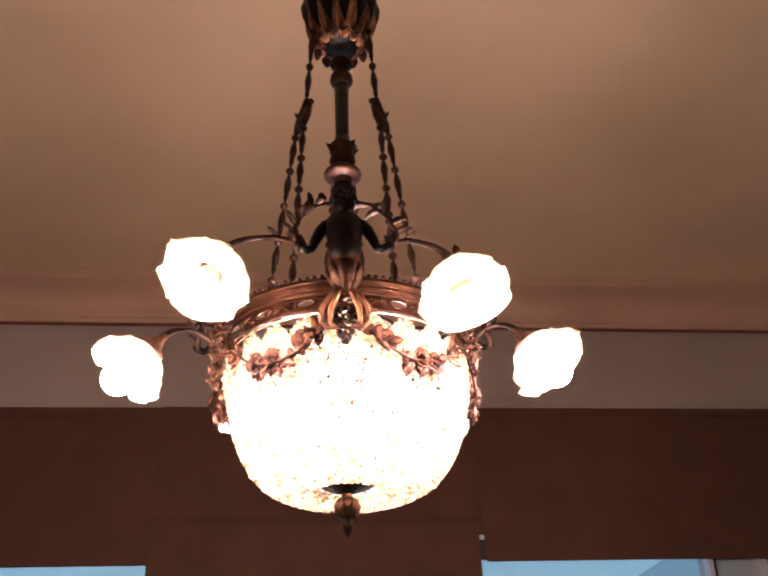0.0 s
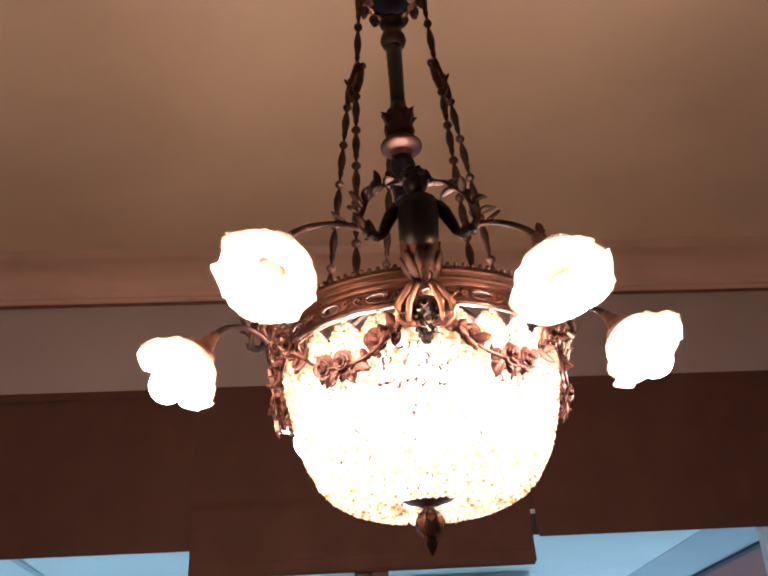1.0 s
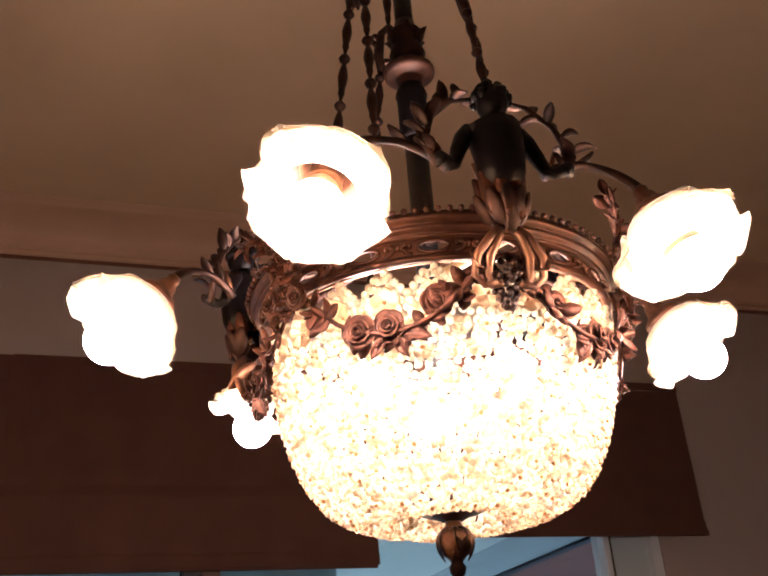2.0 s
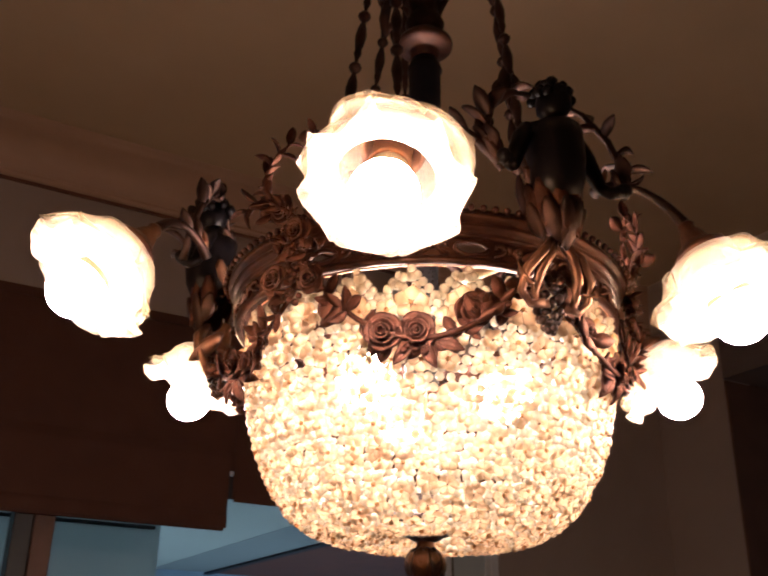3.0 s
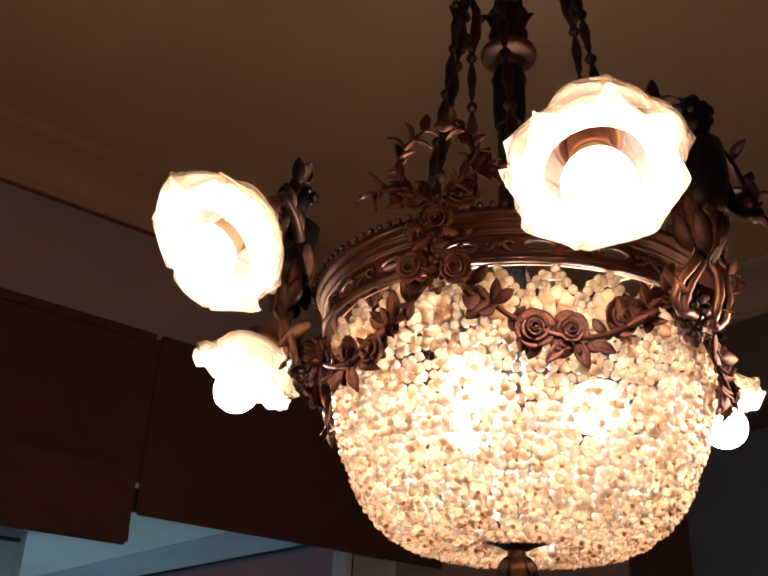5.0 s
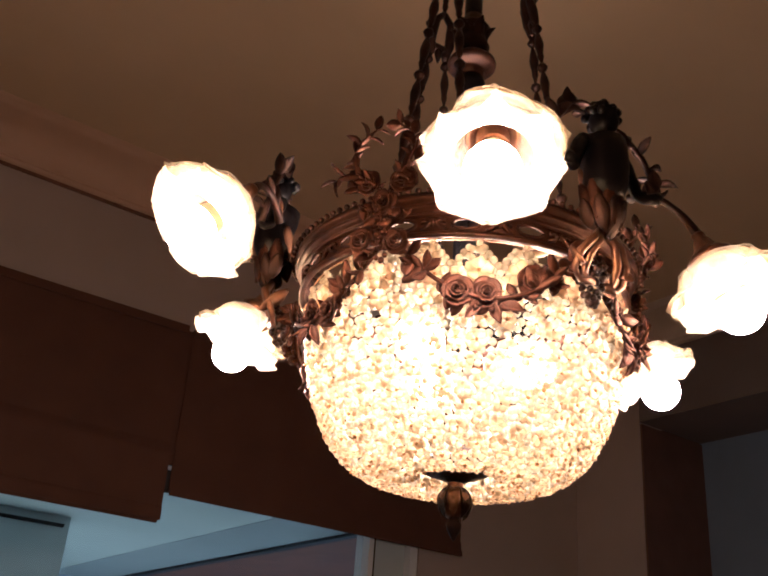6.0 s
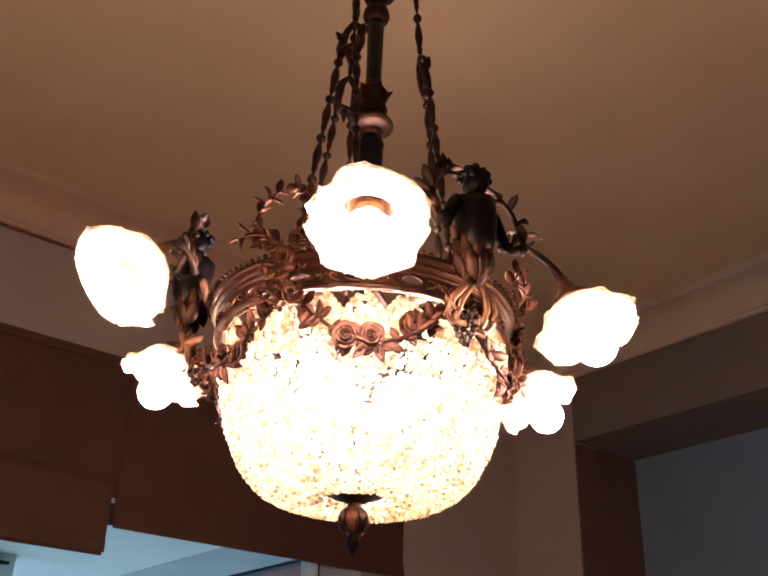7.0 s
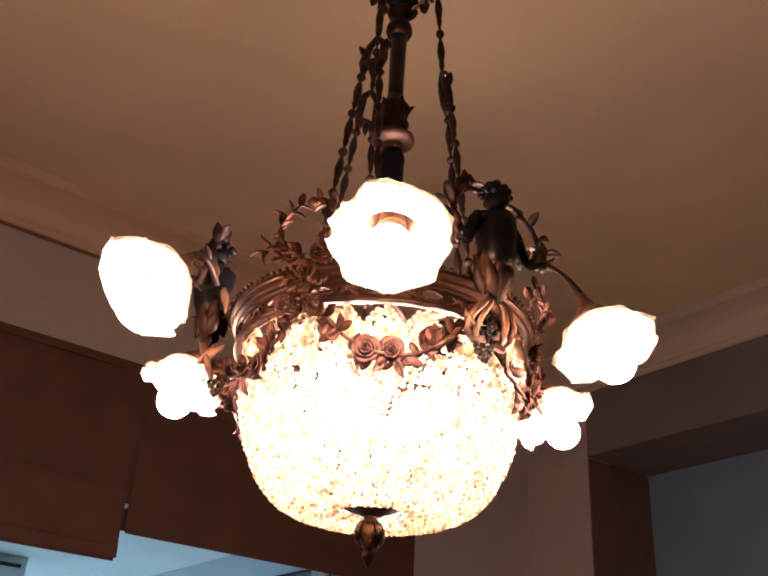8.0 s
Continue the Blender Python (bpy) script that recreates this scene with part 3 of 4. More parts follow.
for i in range(3):
    chain(BOUQ0 + 120 * i)


# ---- figurines, each one plain mesh ----
def figurine(az):
    """A small cast half figure rising from leaves on the ring, arms spread down to the foliage."""
    g = Geo()
    F = frame_at(az, 0.252, 2.244)

    def at(x, y, z):
        return F @ Vector((x, y, z))

    R = F.to_3x3().to_4x4()
    g.tube([at(0, 0, -0.018), at(0.004, 0, 0.004), at(0.006, 0, 0.022), at(0.003, 0, 0.042), at(0.001, 0, 0.058), at(0.0, 0, 0.066)], [0.020, 0.0255, 0.0265, 0.0285, 0.0285, 0.011], 16)
    g.ball(at(0.002, 0, 0.055), (0.018, 0.035, 0.013), 14, 8, R)
    g.ball(at(-0.004, 0, 0.012), (0.018, 0.022, 0.016), 12, 8, R)
    for s in (-1, 1):
        g.ball(at(0.016, s * 0.012, 0.044), (0.008, 0.012, 0.010), 10, 6, R)
    g.tube([at(0, 0, 0.06), at(0.003, 0, 0.078)], [0.0105, 0.0095], 10)
    g.ball(at(0.006, 0, 0.091), (0.0185, 0.017, 0.0205), 14, 10, R)
    rnd = random.Random(4)
    for k in range(34):
        t, u = rnd.uniform(0, 6.28), rnd.uniform(0.0, 1.0)
        w = math.sqrt(1 - u * u)
        g.ball(at(0.002 + 0.019 * w * math.cos(t), 0.0195 * w * math.sin(t), 0.094 + 0.020 * u), rnd.uniform(0.0045, 0.0068), 7, 5)
    for s in (-1, 1):
        g.tube([at(0.0, s * 0.027, 0.056), at(0.001, s * 0.036, 0.044), at(0.003, s * 0.044, 0.026), at(0.006, s * 0.050, 0.010), at(0.012, s * 0.056, 0.004), at(0.018, s * 0.066, 0.006)], [0.0100, 0.0098, 0.0084, 0.0068, 0.0062, 0.007], 9)
        g.ball(at(0.018, s * 0.068, 0.007), 0.0075, 8, 6)
    return cpart("figurine", g, M_FIG, CH, "dark bronze figurine standing on the ring")


def skirt(az):
    """Gilt acanthus leaves round a figure's base, scrolls and a tapering cluster of berries below."""
    e = new("leaf_bracket")
    e.parent = CH
    tagged(e, "gilt acanthus bracket under a figurine")
    wob = random.Random(int(az * 3) % 89)
    for k in range(19):
        g = Geo()
        tier = k % 3
        a = (k - 9) * 12.5 + wob.uniform(-4, 4)
        m = frame_at(az, 0.248, 2.268 - 0.022 * tier) @ Matrix.Rotation(radians(a), 4, "Z") @ Matrix.Translation((0.025 + 0.002 * tier, 0, 0)) @ Matrix.Rotation(radians(97 - 5 * tier), 4, "Y") @ Matrix.Rotation(radians(wob.uniform(-14, 14)), 4, "Z")
        g.leaf(m, 0.066 - 0.0022 * abs(k - 9) - 0.006 * tier, 0.019, (-0.5, -0.15, -1.0)[tier], -0.5, 8, 0.0024)
        cpart("acanthus_leaf", g, M_GILT if tier == 0 and 15 < abs(a) < 75 else (M_COPPER, M_LEAF, M_BRONZE)[tier], e)
    for s in (-1, 1):
        for c in (1.0, 0.62):
            g = Geo()
            F = frame_at(az, 0.236, 2.178)
            g.tube([F @ Vector(p) for p in ((0.014, s * 0.004, 0.014), (0.020, s * 0.020 * c, -0.004), (0.014, s * 0.034 * c, -0.022), (0.006, s * 0.036 * c, -0.040), (0.004, s * 0.026 * c, -0.050), (0.008, s * 0.014 * c, -0.048))], [0.004, 0.0052, 0.005, 0.004, 0.0034, 0.0044], 8)
            cpart("scroll", g, M_COPPER, e)
        g = Geo()
        g.leaf(frame_at(az + s * 6, 0.228, 2.175, -78, s * 30) @ Matrix.Rotation(radians(s * 25), 4, "Z"), 0.05, 0.02, 0.7, 0.3, 7, 0.002)
        cpart("acanthus_leaf", g, M_COPPER, e)
    g = Geo()
    rnd = random.Random(9)
    for k in range(46):
        u = k / 45
        r = 0.013 * math.sin(math.pi * (0.12 + 0.86 * u) ** 0.7) + 0.002
        g.ball(frame_at(az, 0.232, 2.160 - 0.052 * u) @ Vector((r * math.cos(k * 2.4), r * math.sin(k * 2.4), 0)), rnd.uniform(0.0035, 0.0048), 7, 5)
    cpart("berry_cluster", g, M_BRONZE, e, kind="stuff")
    return e


def leaf_arch(az):
    """Sprays of leaves that rise from both hands of a figure and meet behind its head."""
    e = new("leaf_arch")
    e.parent = CH
    tagged(e, "bronze leafy arch over a figurine")
    rnd = random.Random(int(az * 7) % 97)
    F = frame_at(az, 0.249, 2.232)
    for s in (-1, 1):
        pts = [F @ Vector(p) for p in ((0.018, s * 0.070, 0.014), (0.010, s * 0.080, 0.045), (0.004, s * 0.068, 0.082), (0.0, s * 0.042, 0.108), (-0.004, s * 0.014, 0.116))]
        g = Geo()
        g.tube(pts, [0.005, 0.0042, 0.0036, 0.003, 0.0025], 7)
        cpart("stalk", g, M_BRONZE, e)
        for k in range(14):
            u = (k + 0.5) / 14 * (len(pts) - 1)
            i = int(u)
            p = pts[i].lerp(pts[i + 1], u - i)
            d = (pts[i + 1] - pts[i]).normalized()
            side = Vector((rnd.uniform(-1, 1), rnd.uniform(-1, 1), rnd.uniform(-0.3, 1))).normalized()
            way = (d * 0.6 + side).normalized()
            m = Matrix.Translation(p) @ way.to_track_quat("X", "Z").to_matrix().to_4x4()
            g = Geo()
            g.leaf(m, rnd.uniform(0.022, 0.036), rnd.uniform(0.012, 0.017), rnd.uniform(-0.9, 0.9) or 0.3, 0.35, 6, 0.002)
            cpart("leaf", g, M_BRONZE, e)
    return e


for i in range(3):
    figurine(FIG0 + 120 * i)
    skirt(FIG0 + 120 * i)
    leaf_arch(FIG0 + 120 * i)


# ---- roses, sprays and swags ----
def rose_mesh(size, seed):
    """A cast rose: rings of cupped petals round a bud, facing along x."""
    g = Geo()
    rnd = random.Random(seed)
    for ring, (n, r0, r1, lift) in enumerate(((2, 0.06, 0.24, 0.74), (3, 0.18, 0.46, 0.64), (3, 0.30, 0.72, 0.44), (5, 0.46, 1.04, 0.15))):
        for k in range(n):
            a = 2 * math.pi * (k + 0.37 * ring) / n + rnd.uniform(-0.1, 0.1)
            half = 1.22 * math.pi / n
            tilt = rnd.uniform(-0.10, 0.10)
            top, low = [], []
            for i in range(5):
                u = i / 4
                rt, rl = [], []
                for j in range(6):
                    t = a + half * (j / 5 * 2 - 1)
                    edge = 1 - 0.22 * (j / 5 * 2 - 1) ** 2 * u
                    r = (r0 + (r1 - r0) * u * edge) * size
                    x = (lift * math.sin(u * 1.9) * 0.75 + (0.05 + tilt) * u) * size * edge
                    rt.append(Vector((x, r * math.cos(t), r * math.sin(t))))
                    rl.append(Vector((x - 0.06 * size, r * math.cos(t) * 0.97, r * math.sin(t) * 0.97)))
                top.append(rt)
                low.append(rl)
            rows = [t + l[::-1] for t, l in zip(top, low)]
            b = g.grid(rows, ring=True)
            g.f.append(tuple(range(b + 48, b + 60)))
    g.ball((0.36 * size, 0, 0), 0.16 * size, 8, 6)
    return g.mesh("rose", M_LEAF)


ROSES = [rose_mesh(0.0185, s) for s in (1, 2, 3)]
gl = Geo()
gl.leaf(Matrix.Identity(4), 0.034, 0.019, 0.6, 0.35, 7, 0.002)
LEAF_MESH = gl.mesh("leaf", M_LEAF)
gl = Geo()
gl.leaf(Matrix.Identity(4), 0.026, 0.012, -0.7, 0.35, 6, 0.0018)
LEAF_SMALL = gl.mesh("leaf", M_LEAF)


def put(name, mesh, m, parent, label=""):
    o = part(name, mesh, parent, label)
    o.matrix_basis = m
    return o


def swag(a0, a1, seed):
    """A hanging garland of roses and leaves on the bowl between two brackets."""
    e = new("rose_swag")
    e.parent = CH
    tagged(e, "brown gilt garland of roses and leaves over the bowl")
    rnd = random.Random(seed)
    mid = 0.5 * (a0 + a1)
    pts = []
    for k in range(15):
        u = k / 14
        az = a0 + (a1 - a0) * (0.06 + 0.88 * u)
        sag = 4 * u * (1 - u)
        pts.append(polar(az, 0.2155 + 0.004 * sag, 2.163 - 0.066 * sag))
    g = Geo()
    g.tube(pts, 0.0026, 7)
    cpart("garland_stem", g, M_LEAF, e)
    s = 1 if a1 > a0 else -1
    for daz, z, sc, k in ((s * 8.5, 2.103, 0.98, 0), (s, 2.106, 0.96, 1), (-s * 13.5, 2.124, 0.92, 2)):
        m = frame_at(mid + daz + rnd.uniform(-1, 1), 0.2165, z + rnd.uniform(-0.002, 0.002), rnd.uniform(-18, 6), rnd.uniform(0, 360)) @ Matrix.Rotation(radians(rnd.uniform(-12, 12)), 4, "Z")
        put("rose", ROSES[k], m @ Matrix.Diagonal((sc, sc, sc, 1)), e)
    for k in range(66):
        u = rnd.uniform(0.0, 1.0) * 13.99
        i = int(u)
        p = pts[i].lerp(pts[i + 1], u - i)
        az = math.degrees(math.atan2(p.y, p.x))
        middle = abs(u / 14 - 0.52) < 0.26
        m = frame_at(az, math.hypot(p.x, p.y) + (-0.004 if middle else 0.003), p.z, 0, 0)
        ang = rnd.uniform(0, 360)
        m = m @ Matrix.Rotation(radians(ang), 4, "X") @ Matrix.Rotation(radians(90 - (rnd.uniform(-2, 14) if middle else rnd.uniform(8, 46))), 4, "Y") @ Matrix.Rotation(math.pi, 4, "X")
        sc = rnd.uniform(0.55, 0.8) if middle else rnd.uniform(0.6, 0.9)
        put("leaf", LEAF_MESH if k % 2 else LEAF_SMALL, m @ Matrix.Diagonal((sc, sc, sc, 1)), e)
    for k in range(3):
        m = frame_at(mid + (k - 1) * 3 + 1, 0.216, 2.094, -82, rnd.uniform(-30, 30)) @ Matrix.Rotation(radians((k - 1) * 55 + 20), 4, "Z")
        put("leaf", LEAF_SMALL, m, e)
    return e


def spray(az, seed):
    """A bunch of leaves and roses on the ring where a chain ends, with trailing leaves below."""
    e = new("leaf_spray")
    e.parent = CH
    tagged(e, "brown gilt spray of leaves and roses on the ring")
    rnd = random.Random(seed)
    F = frame_at(az, 0.231, 2.236)
    for s in (-1, 1):
        # one branch bends up and over to meet its twin, a short one droops along the ring
        for ctrl, pairs in ((((0.002, 0.010, 0.0), (0.008, 0.032, 0.016), (0.008, 0.040, 0.040), (0.004, 0.033, 0.064), (0.0, 0.010, 0.084)), 8), (((0.0, 0.014, 0.008), (0.002, 0.030, 0.018), (0.004, 0.044, 0.022), (0.004, 0.056, 0.020), (0.004, 0.066, 0.012)), 4)):
            pts = [F @ Vector((x, s * y, z)) for x, y, z in ctrl]
            g = Geo()
            g.tube(pts, [0.0028, 0.0025, 0.0022, 0.0018, 0.0012], 7)
            cpart("twig", g, M_LEAF, e)
            for i in range(pairs):
                u = (i + 0.8) / (pairs + 0.3) * 4
                j = min(3, int(u))
                p = pts[j].lerp(pts[j + 1], u - j)
                d = (pts[j + 1] - pts[j]).normalized()
                out = F.to_3x3() @ Vector((1, 0, 0))
                across = d.cross(out).normalized()
                for q in (-1, 1):
                    way = (d * rnd.uniform(0.7, 1.0) + across * q * rnd.uniform(0.5, 0.9) + out * rnd.uniform(-0.35, 0.45)).normalized()
                    m = Matrix.Translation(p) @ way.to_track_quat("X", "Z").to_matrix().to_4x4() @ Matrix.Rotation(rnd.uniform(-1.3, 1.3), 4, "X")
                    sc = rnd.uniform(0.58, 0.84)
                    put("leaf", LEAF_SMALL if (i + q) % 3 else LEAF_MESH, m @ Matrix.Diagonal((sc, sc, sc, 1)), e)
    g = Geo()
    for k in range(34):
        u = k / 33
        g.ball(frame_at(az + rnd.uniform(-3.4, 3.4) * (1 - 0.5 * u), 0.226 + rnd.uniform(0.0, 0.007), 2.240 - 0.10 * u) @ Vector((0, 0, 0)), rnd.uniform(0.0026, 0.0042), 7, 5)
    cpart("berry_tassel", g, M_LEAF, e, kind="stuff")
    for k, (da, z, sc) in enumerate(((-5, 2.243, 0.85), (6, 2.238, 0.9), (0, 2.214, 0.75), (-6, 2.168, 0.85), (5, 2.16, 0.8))):
        m = frame_at(az + da, 0.231, z, rnd.uniform(-15, 15), rnd.uniform(0, 360))
        put("rose", ROSES[k % 3], m @ Matrix.Diagonal((sc, sc, sc, 1)), e)
    for k in range(44):
        hang = rnd.random()
        m = frame_at(az + rnd.uniform(-10, 10) * (1 - 0.6 * hang), 0.229, 2.248 - 0.098 * hang, 0, 0) @ Matrix.Rotation(radians(rnd.uniform(0, 360)), 4, "X") @ Matrix.Rotation(radians(90 - rnd.uniform(10, 60)), 4, "Y") @ Matrix.Rotation(math.pi, 4, "X")
        sc = rnd.uniform(0.4, 0.68)
        put("leaf", LEAF_SMALL if k % 3 else LEAF_MESH, m @ Matrix.Diagonal((sc, sc, sc, 1)), e)
    return e


for i in range(3):
    f = FIG0 + 120 * i
    spray(BOUQ0 + 120 * i, 20 + i)
    swag(f, f - 60, 40 + i)
    swag(f, f + 60, 50 + i)


# ---- lamp arms with rose shades ----
def lobe(a, n, sharp):
    """0 in the valley between two lobes and 1 at a lobe's tip, with pointed tips."""
    return (1 - abs(math.sin(0.5 * n * a))) ** sharp


def shade_meshes(seed):
    """A pressed glass rose, mouth along x: a cup that opens into a ruffled collar, and a second row of broad pointed petals behind it."""
    rnd = random.Random(seed)
    n = 8
    turn = [rnd.uniform(-0.10, 0.10) for _ in range(n)]
    size = [rnd.uniform(0.94, 1.06) for _ in range(n)]
    # radius, distance from the holder, share of the ruffle
    cup = [(0.022, 0.0, 0), (0.029, 0.001, 0), (0.040, 0.007, 0.02), (0.0490, 0.018, 0.08), (0.0520, 0.031, 0.2), (0.0515, 0.043, 0.4), (0.0535, 0.052, 0.6), (0.0580, 0.058, 0.8), (0.0625, 0.061, 0.93), (0.0665, 0.0625, 1.0), (0.0672, 0.0635, 1.0), (0.0660, 0.0650, 1.0), (0.0610, 0.0645, 0.85), (0.0550, 0.0625, 0.55), (0.0480, 0.0605, 0.2), (0.0435, 0.0590, 0.05), (0.0415, 0.0570, 0), (0.0420, 0.0530, 0), (0.0450, 0.044, 0), (0.0465, 0.032, 0), (0.0440, 0.020, 0), (0.036, 0.011, 0), (0.026, 0.005, 0), (0.020, 0.004, 0)]
    g = Geo()
    rows = []
    seg = 128
    for j in range(seg + 1):
        a = 2 * math.pi * (j % seg) / seg
        k = int(a / (2 * math.pi) * n + 0.5) % n
        b = a + 0.5 * turn[k] * math.cos(a * n / 2) ** 2
        tip = lobe(a, n, 0.85) * (1 + 3 * (size[k] - 1) * math.cos(a * n / 2) ** 2)
        row = []
        for r, d, share in cup:
            rr = r * (1 + share * (0.18 * tip - 0.085))
            dd = d + share * (-0.0035 * math.cos(n * a) + 0.003 * math.sin(3 * a + seed)) - 0.006 * share * share * max(0.0, tip - 0.8) / 0.2
            row.append(Vector((dd, rr * math.cos(b), rr * math.sin(b))))
        rows.append(row + row[:1])
    g.grid(rows)
    made = [g.mesh("lamp_shade", M_CUP)]
    n = 5
    for k in range(n):
        g = Geo()
        a = 2 * math.pi * (k + 0.25) / n + rnd.uniform(-0.12, 0.12)
        half = 1.06 * math.pi / n
        grow = rnd.uniform(0.96, 1.05)
        top, low = [], []
        nu, nv = 10, 18
        for i in range(nu + 1):
            u = i / nu
            rt, rl = [], []
            for j in range(nv + 1):
                q = j / nv * 2 - 1
                point = max(0.0, 1 - abs(q) / 0.16)
                reach = 0.90 - 0.30 * abs(q) ** 2.6 + 0.10 * point
                w = u * reach
                t = a + half * q * (0.75 + 0.28 * u)
                r = (0.0455 + 0.029 * w ** 1.25 + 0.002 * math.sin(3 * q + k)) * grow
                d = 0.012 + 0.046 * w - 0.030 * max(0.0, w - 0.55) ** 1.3 + 0.0035 * math.sin(4.5 * q + 2 * k) * u * u - 0.004 * u * q * q
                thick = 0.0030 - 0.0008 * u + 0.0014 * point * u + (0.0014 if i == nu else 0.0)
                rt.append(Vector((d + thick, r * math.cos(t), r * math.sin(t))))
                rl.append(Vector((d - thick * 0.2, (r + thick * 0.6) * math.cos(t), (r + thick * 0.6) * math.sin(t))))
            top.append(rt)
            low.append(rl)
        rows = [p + l[::-1] for p, l in zip(top, low)]
        b = g.grid(rows, ring=True)
        w = 2 * (nv + 1)
        g.f.append(tuple(range(b + w - 1, b - 1, -1)))
        g.f.append(tuple(range(b + nu * w, b + nu * w + w)))
        made.append(g.mesh("shade_petal", M_ROSE))
    return made


SHADES = [shade_meshes(s) for s in (3, 8, 5)]
ALONG = Matrix.Rotation(radians(90), 4, "Y")
# a lamp bulb: lit opal dome in front, plain housing and screw collar behind it
g = Geo()
g.lathe([(0.0240, 0.0605), (0.0262, 0.0665)] + [(0.0275 * math.cos(k * math.pi / 22), 0.0755 + 0.0275 * math.sin(k * math.pi / 22)) for k in range(11)] + [(0.002, 0.1029)], 28, ALONG)
BULB_MESH = g.mesh("light_bulb", M_BULB)
g = Geo()
g.lathe([(0.0115, 0.020), (0.0125, 0.030), (0.0165, 0.040), (0.0200, 0.050), (0.0232, 0.0575), (0.0241, 0.0603), (0.0220, 0.0603)], 28, ALONG)
HOUSING_MESH = g.mesh("bulb_housing", M_SOCKET)
g = Geo()
g.lathe([(0.0165, 0.0), (0.0165, 0.030), (0.0178, 0.032), (0.0178, 0.036), (0.0150, 0.037), (0.0125, 0.030)], 24, ALONG)
SOCKET_MESH = g.mesh("bulb_socket", M_GILT)
g = Geo()
g.lathe([(0.006, -0.036), (0.0085, -0.032), (0.0075, -0.027), (0.011, -0.022), (0.0135, -0.013), (0.016, -0.009), (0.0225, -0.005), (0.0265, -0.001), (0.0275, 0.003), (0.0262, 0.006), (0.0275, 0.009), (0.0260, 0.012), (0.022, 0.010), (0.012, 0.002)], 36, ALONG, ripple=lambda a, i: 1 + (0.035 * math.cos(12 * a) if 3 < i < 8 else 0))
HOLDER_MESH = g.mesh("shade_holder", M_COPPER)


def lamp_arm(fig_az, side, az, r, z, pitch, aim, spin, meshes):
    """A curved arm from a figure's side, bending down to a holder with its glass rose and lit bulb."""
    e = new("lamp_arm")
    e.parent = CH
    tagged(e, "curved bronze arm with a lit frosted glass rose shade")
    axis = frame_at(aim, 0, 0, -pitch).to_3x3() @ Vector((1, 0, 0))
    neck = polar(az, r, z)
    M = Matrix.Translation(neck) @ axis.to_track_quat("X", "Z").to_matrix().to_4x4() @ Matrix.Rotation(radians(spin), 4, "X")
    start = frame_at(fig_az, 0.250, 2.24) @ Vector((-0.004, side * 0.052, 0.016))
    back = neck - axis * 0.034
    rise = start.lerp(back, 0.36) + Vector((0, 0, 0.020))
    crest = start.lerp(back, 0.74) + Vector((0, 0, 0.017))
    ctrl = [start - Vector((0, 0, 0.03)), start, rise, crest, back, neck]
    pts = []
    for i in range(len(ctrl) - 3):
        p0, p1, p2, p3 = ctrl[i:i + 4]
        for k in range(7):
            t = k / 7
            pts.append(0.5 * ((2 * p1) + (p2 - p0) * t + (2 * p0 - 5 * p1 + 4 * p2 - p3) * t * t + (3 * p1 - p0 - 3 * p2 + p3) * t ** 3))
    pts.append(back)
    g = Geo()
    g.tube(pts, [0.0064 - 0.0022 * math.sin(math.pi * k / (len(pts) - 1)) for k in range(len(pts))], 10)
    cpart("arm", g, M_BRONZE, e)
    for k, u in enumerate((1, 4, 7)):
        g = Geo()
        d = (pts[u + 1] - pts[u]).normalized()
        way = (d + Vector((0, 0, 0.7 if k % 2 else 0.25))).normalized()
        g.leaf(Matrix.Translation(pts[u]) @ way.to_track_quat("X", "Z").to_matrix().to_4x4(), 0.030, 0.013, 0.8, 0.35, 6, 0.002)
        cpart("arm_leaf", g, M_BRONZE if k else M_COPPER, e)
    put("shade_holder", HOLDER_MESH, M, e, "ribbed gilt shade holder")
    put("lamp_shade", meshes[0], M @ Matrix.Translation((0.004, 0, 0)) @ Matrix.Diagonal((1.0, 0.97, 0.97, 1)), e, "frosted glass rose shade with a ruffled collar")
    for petal in meshes[1:]:
        put("shade_petal", petal, M @ Matrix.Translation((0.004, 0, 0)) @ Matrix.Diagonal((0.98, 0.95, 0.95, 1)), e)
    put("bulb_socket", SOCKET_MESH, M, e, "gilt bulb socket")
    put("bulb_housing", HOUSING_MESH, M, e, "cream plastic bulb housing")
    put("light_bulb", BULB_MESH, M, e, "lit opal bulb dome")
    return e


# holder azimuth, radius, height, downward pitch and heading, spin of each shade
for fig, side, az, r, z, pitch, aim, spin, k in (
    (FIG0, -1, -126.2, 0.336, 2.222, 61.6, -131.8, 0, 0),
    (FIG0, 1, -61.8, 0.311, 2.210, 69.0, -53.5, 30, 1),
    (FIG0 - 120, 1, -182.8, 0.334, 2.214, 51.0, -174.9, 0, 0),
    (FIG0 - 120, -1, -241.7, 0.318, 2.220, 63.6, -229.9, 50, 1),
    (FIG0 + 120, -1, -2.9, 0.321, 2.218, 56.6, -24.9, 10, 2),
    (FIG0 + 120, 1, 56.0, 0.325, 2.218, 60.0, 62.0, 70, 1)):
    lamp_arm(fig, side, az, r, z, pitch, aim, spin, SHADES[k])

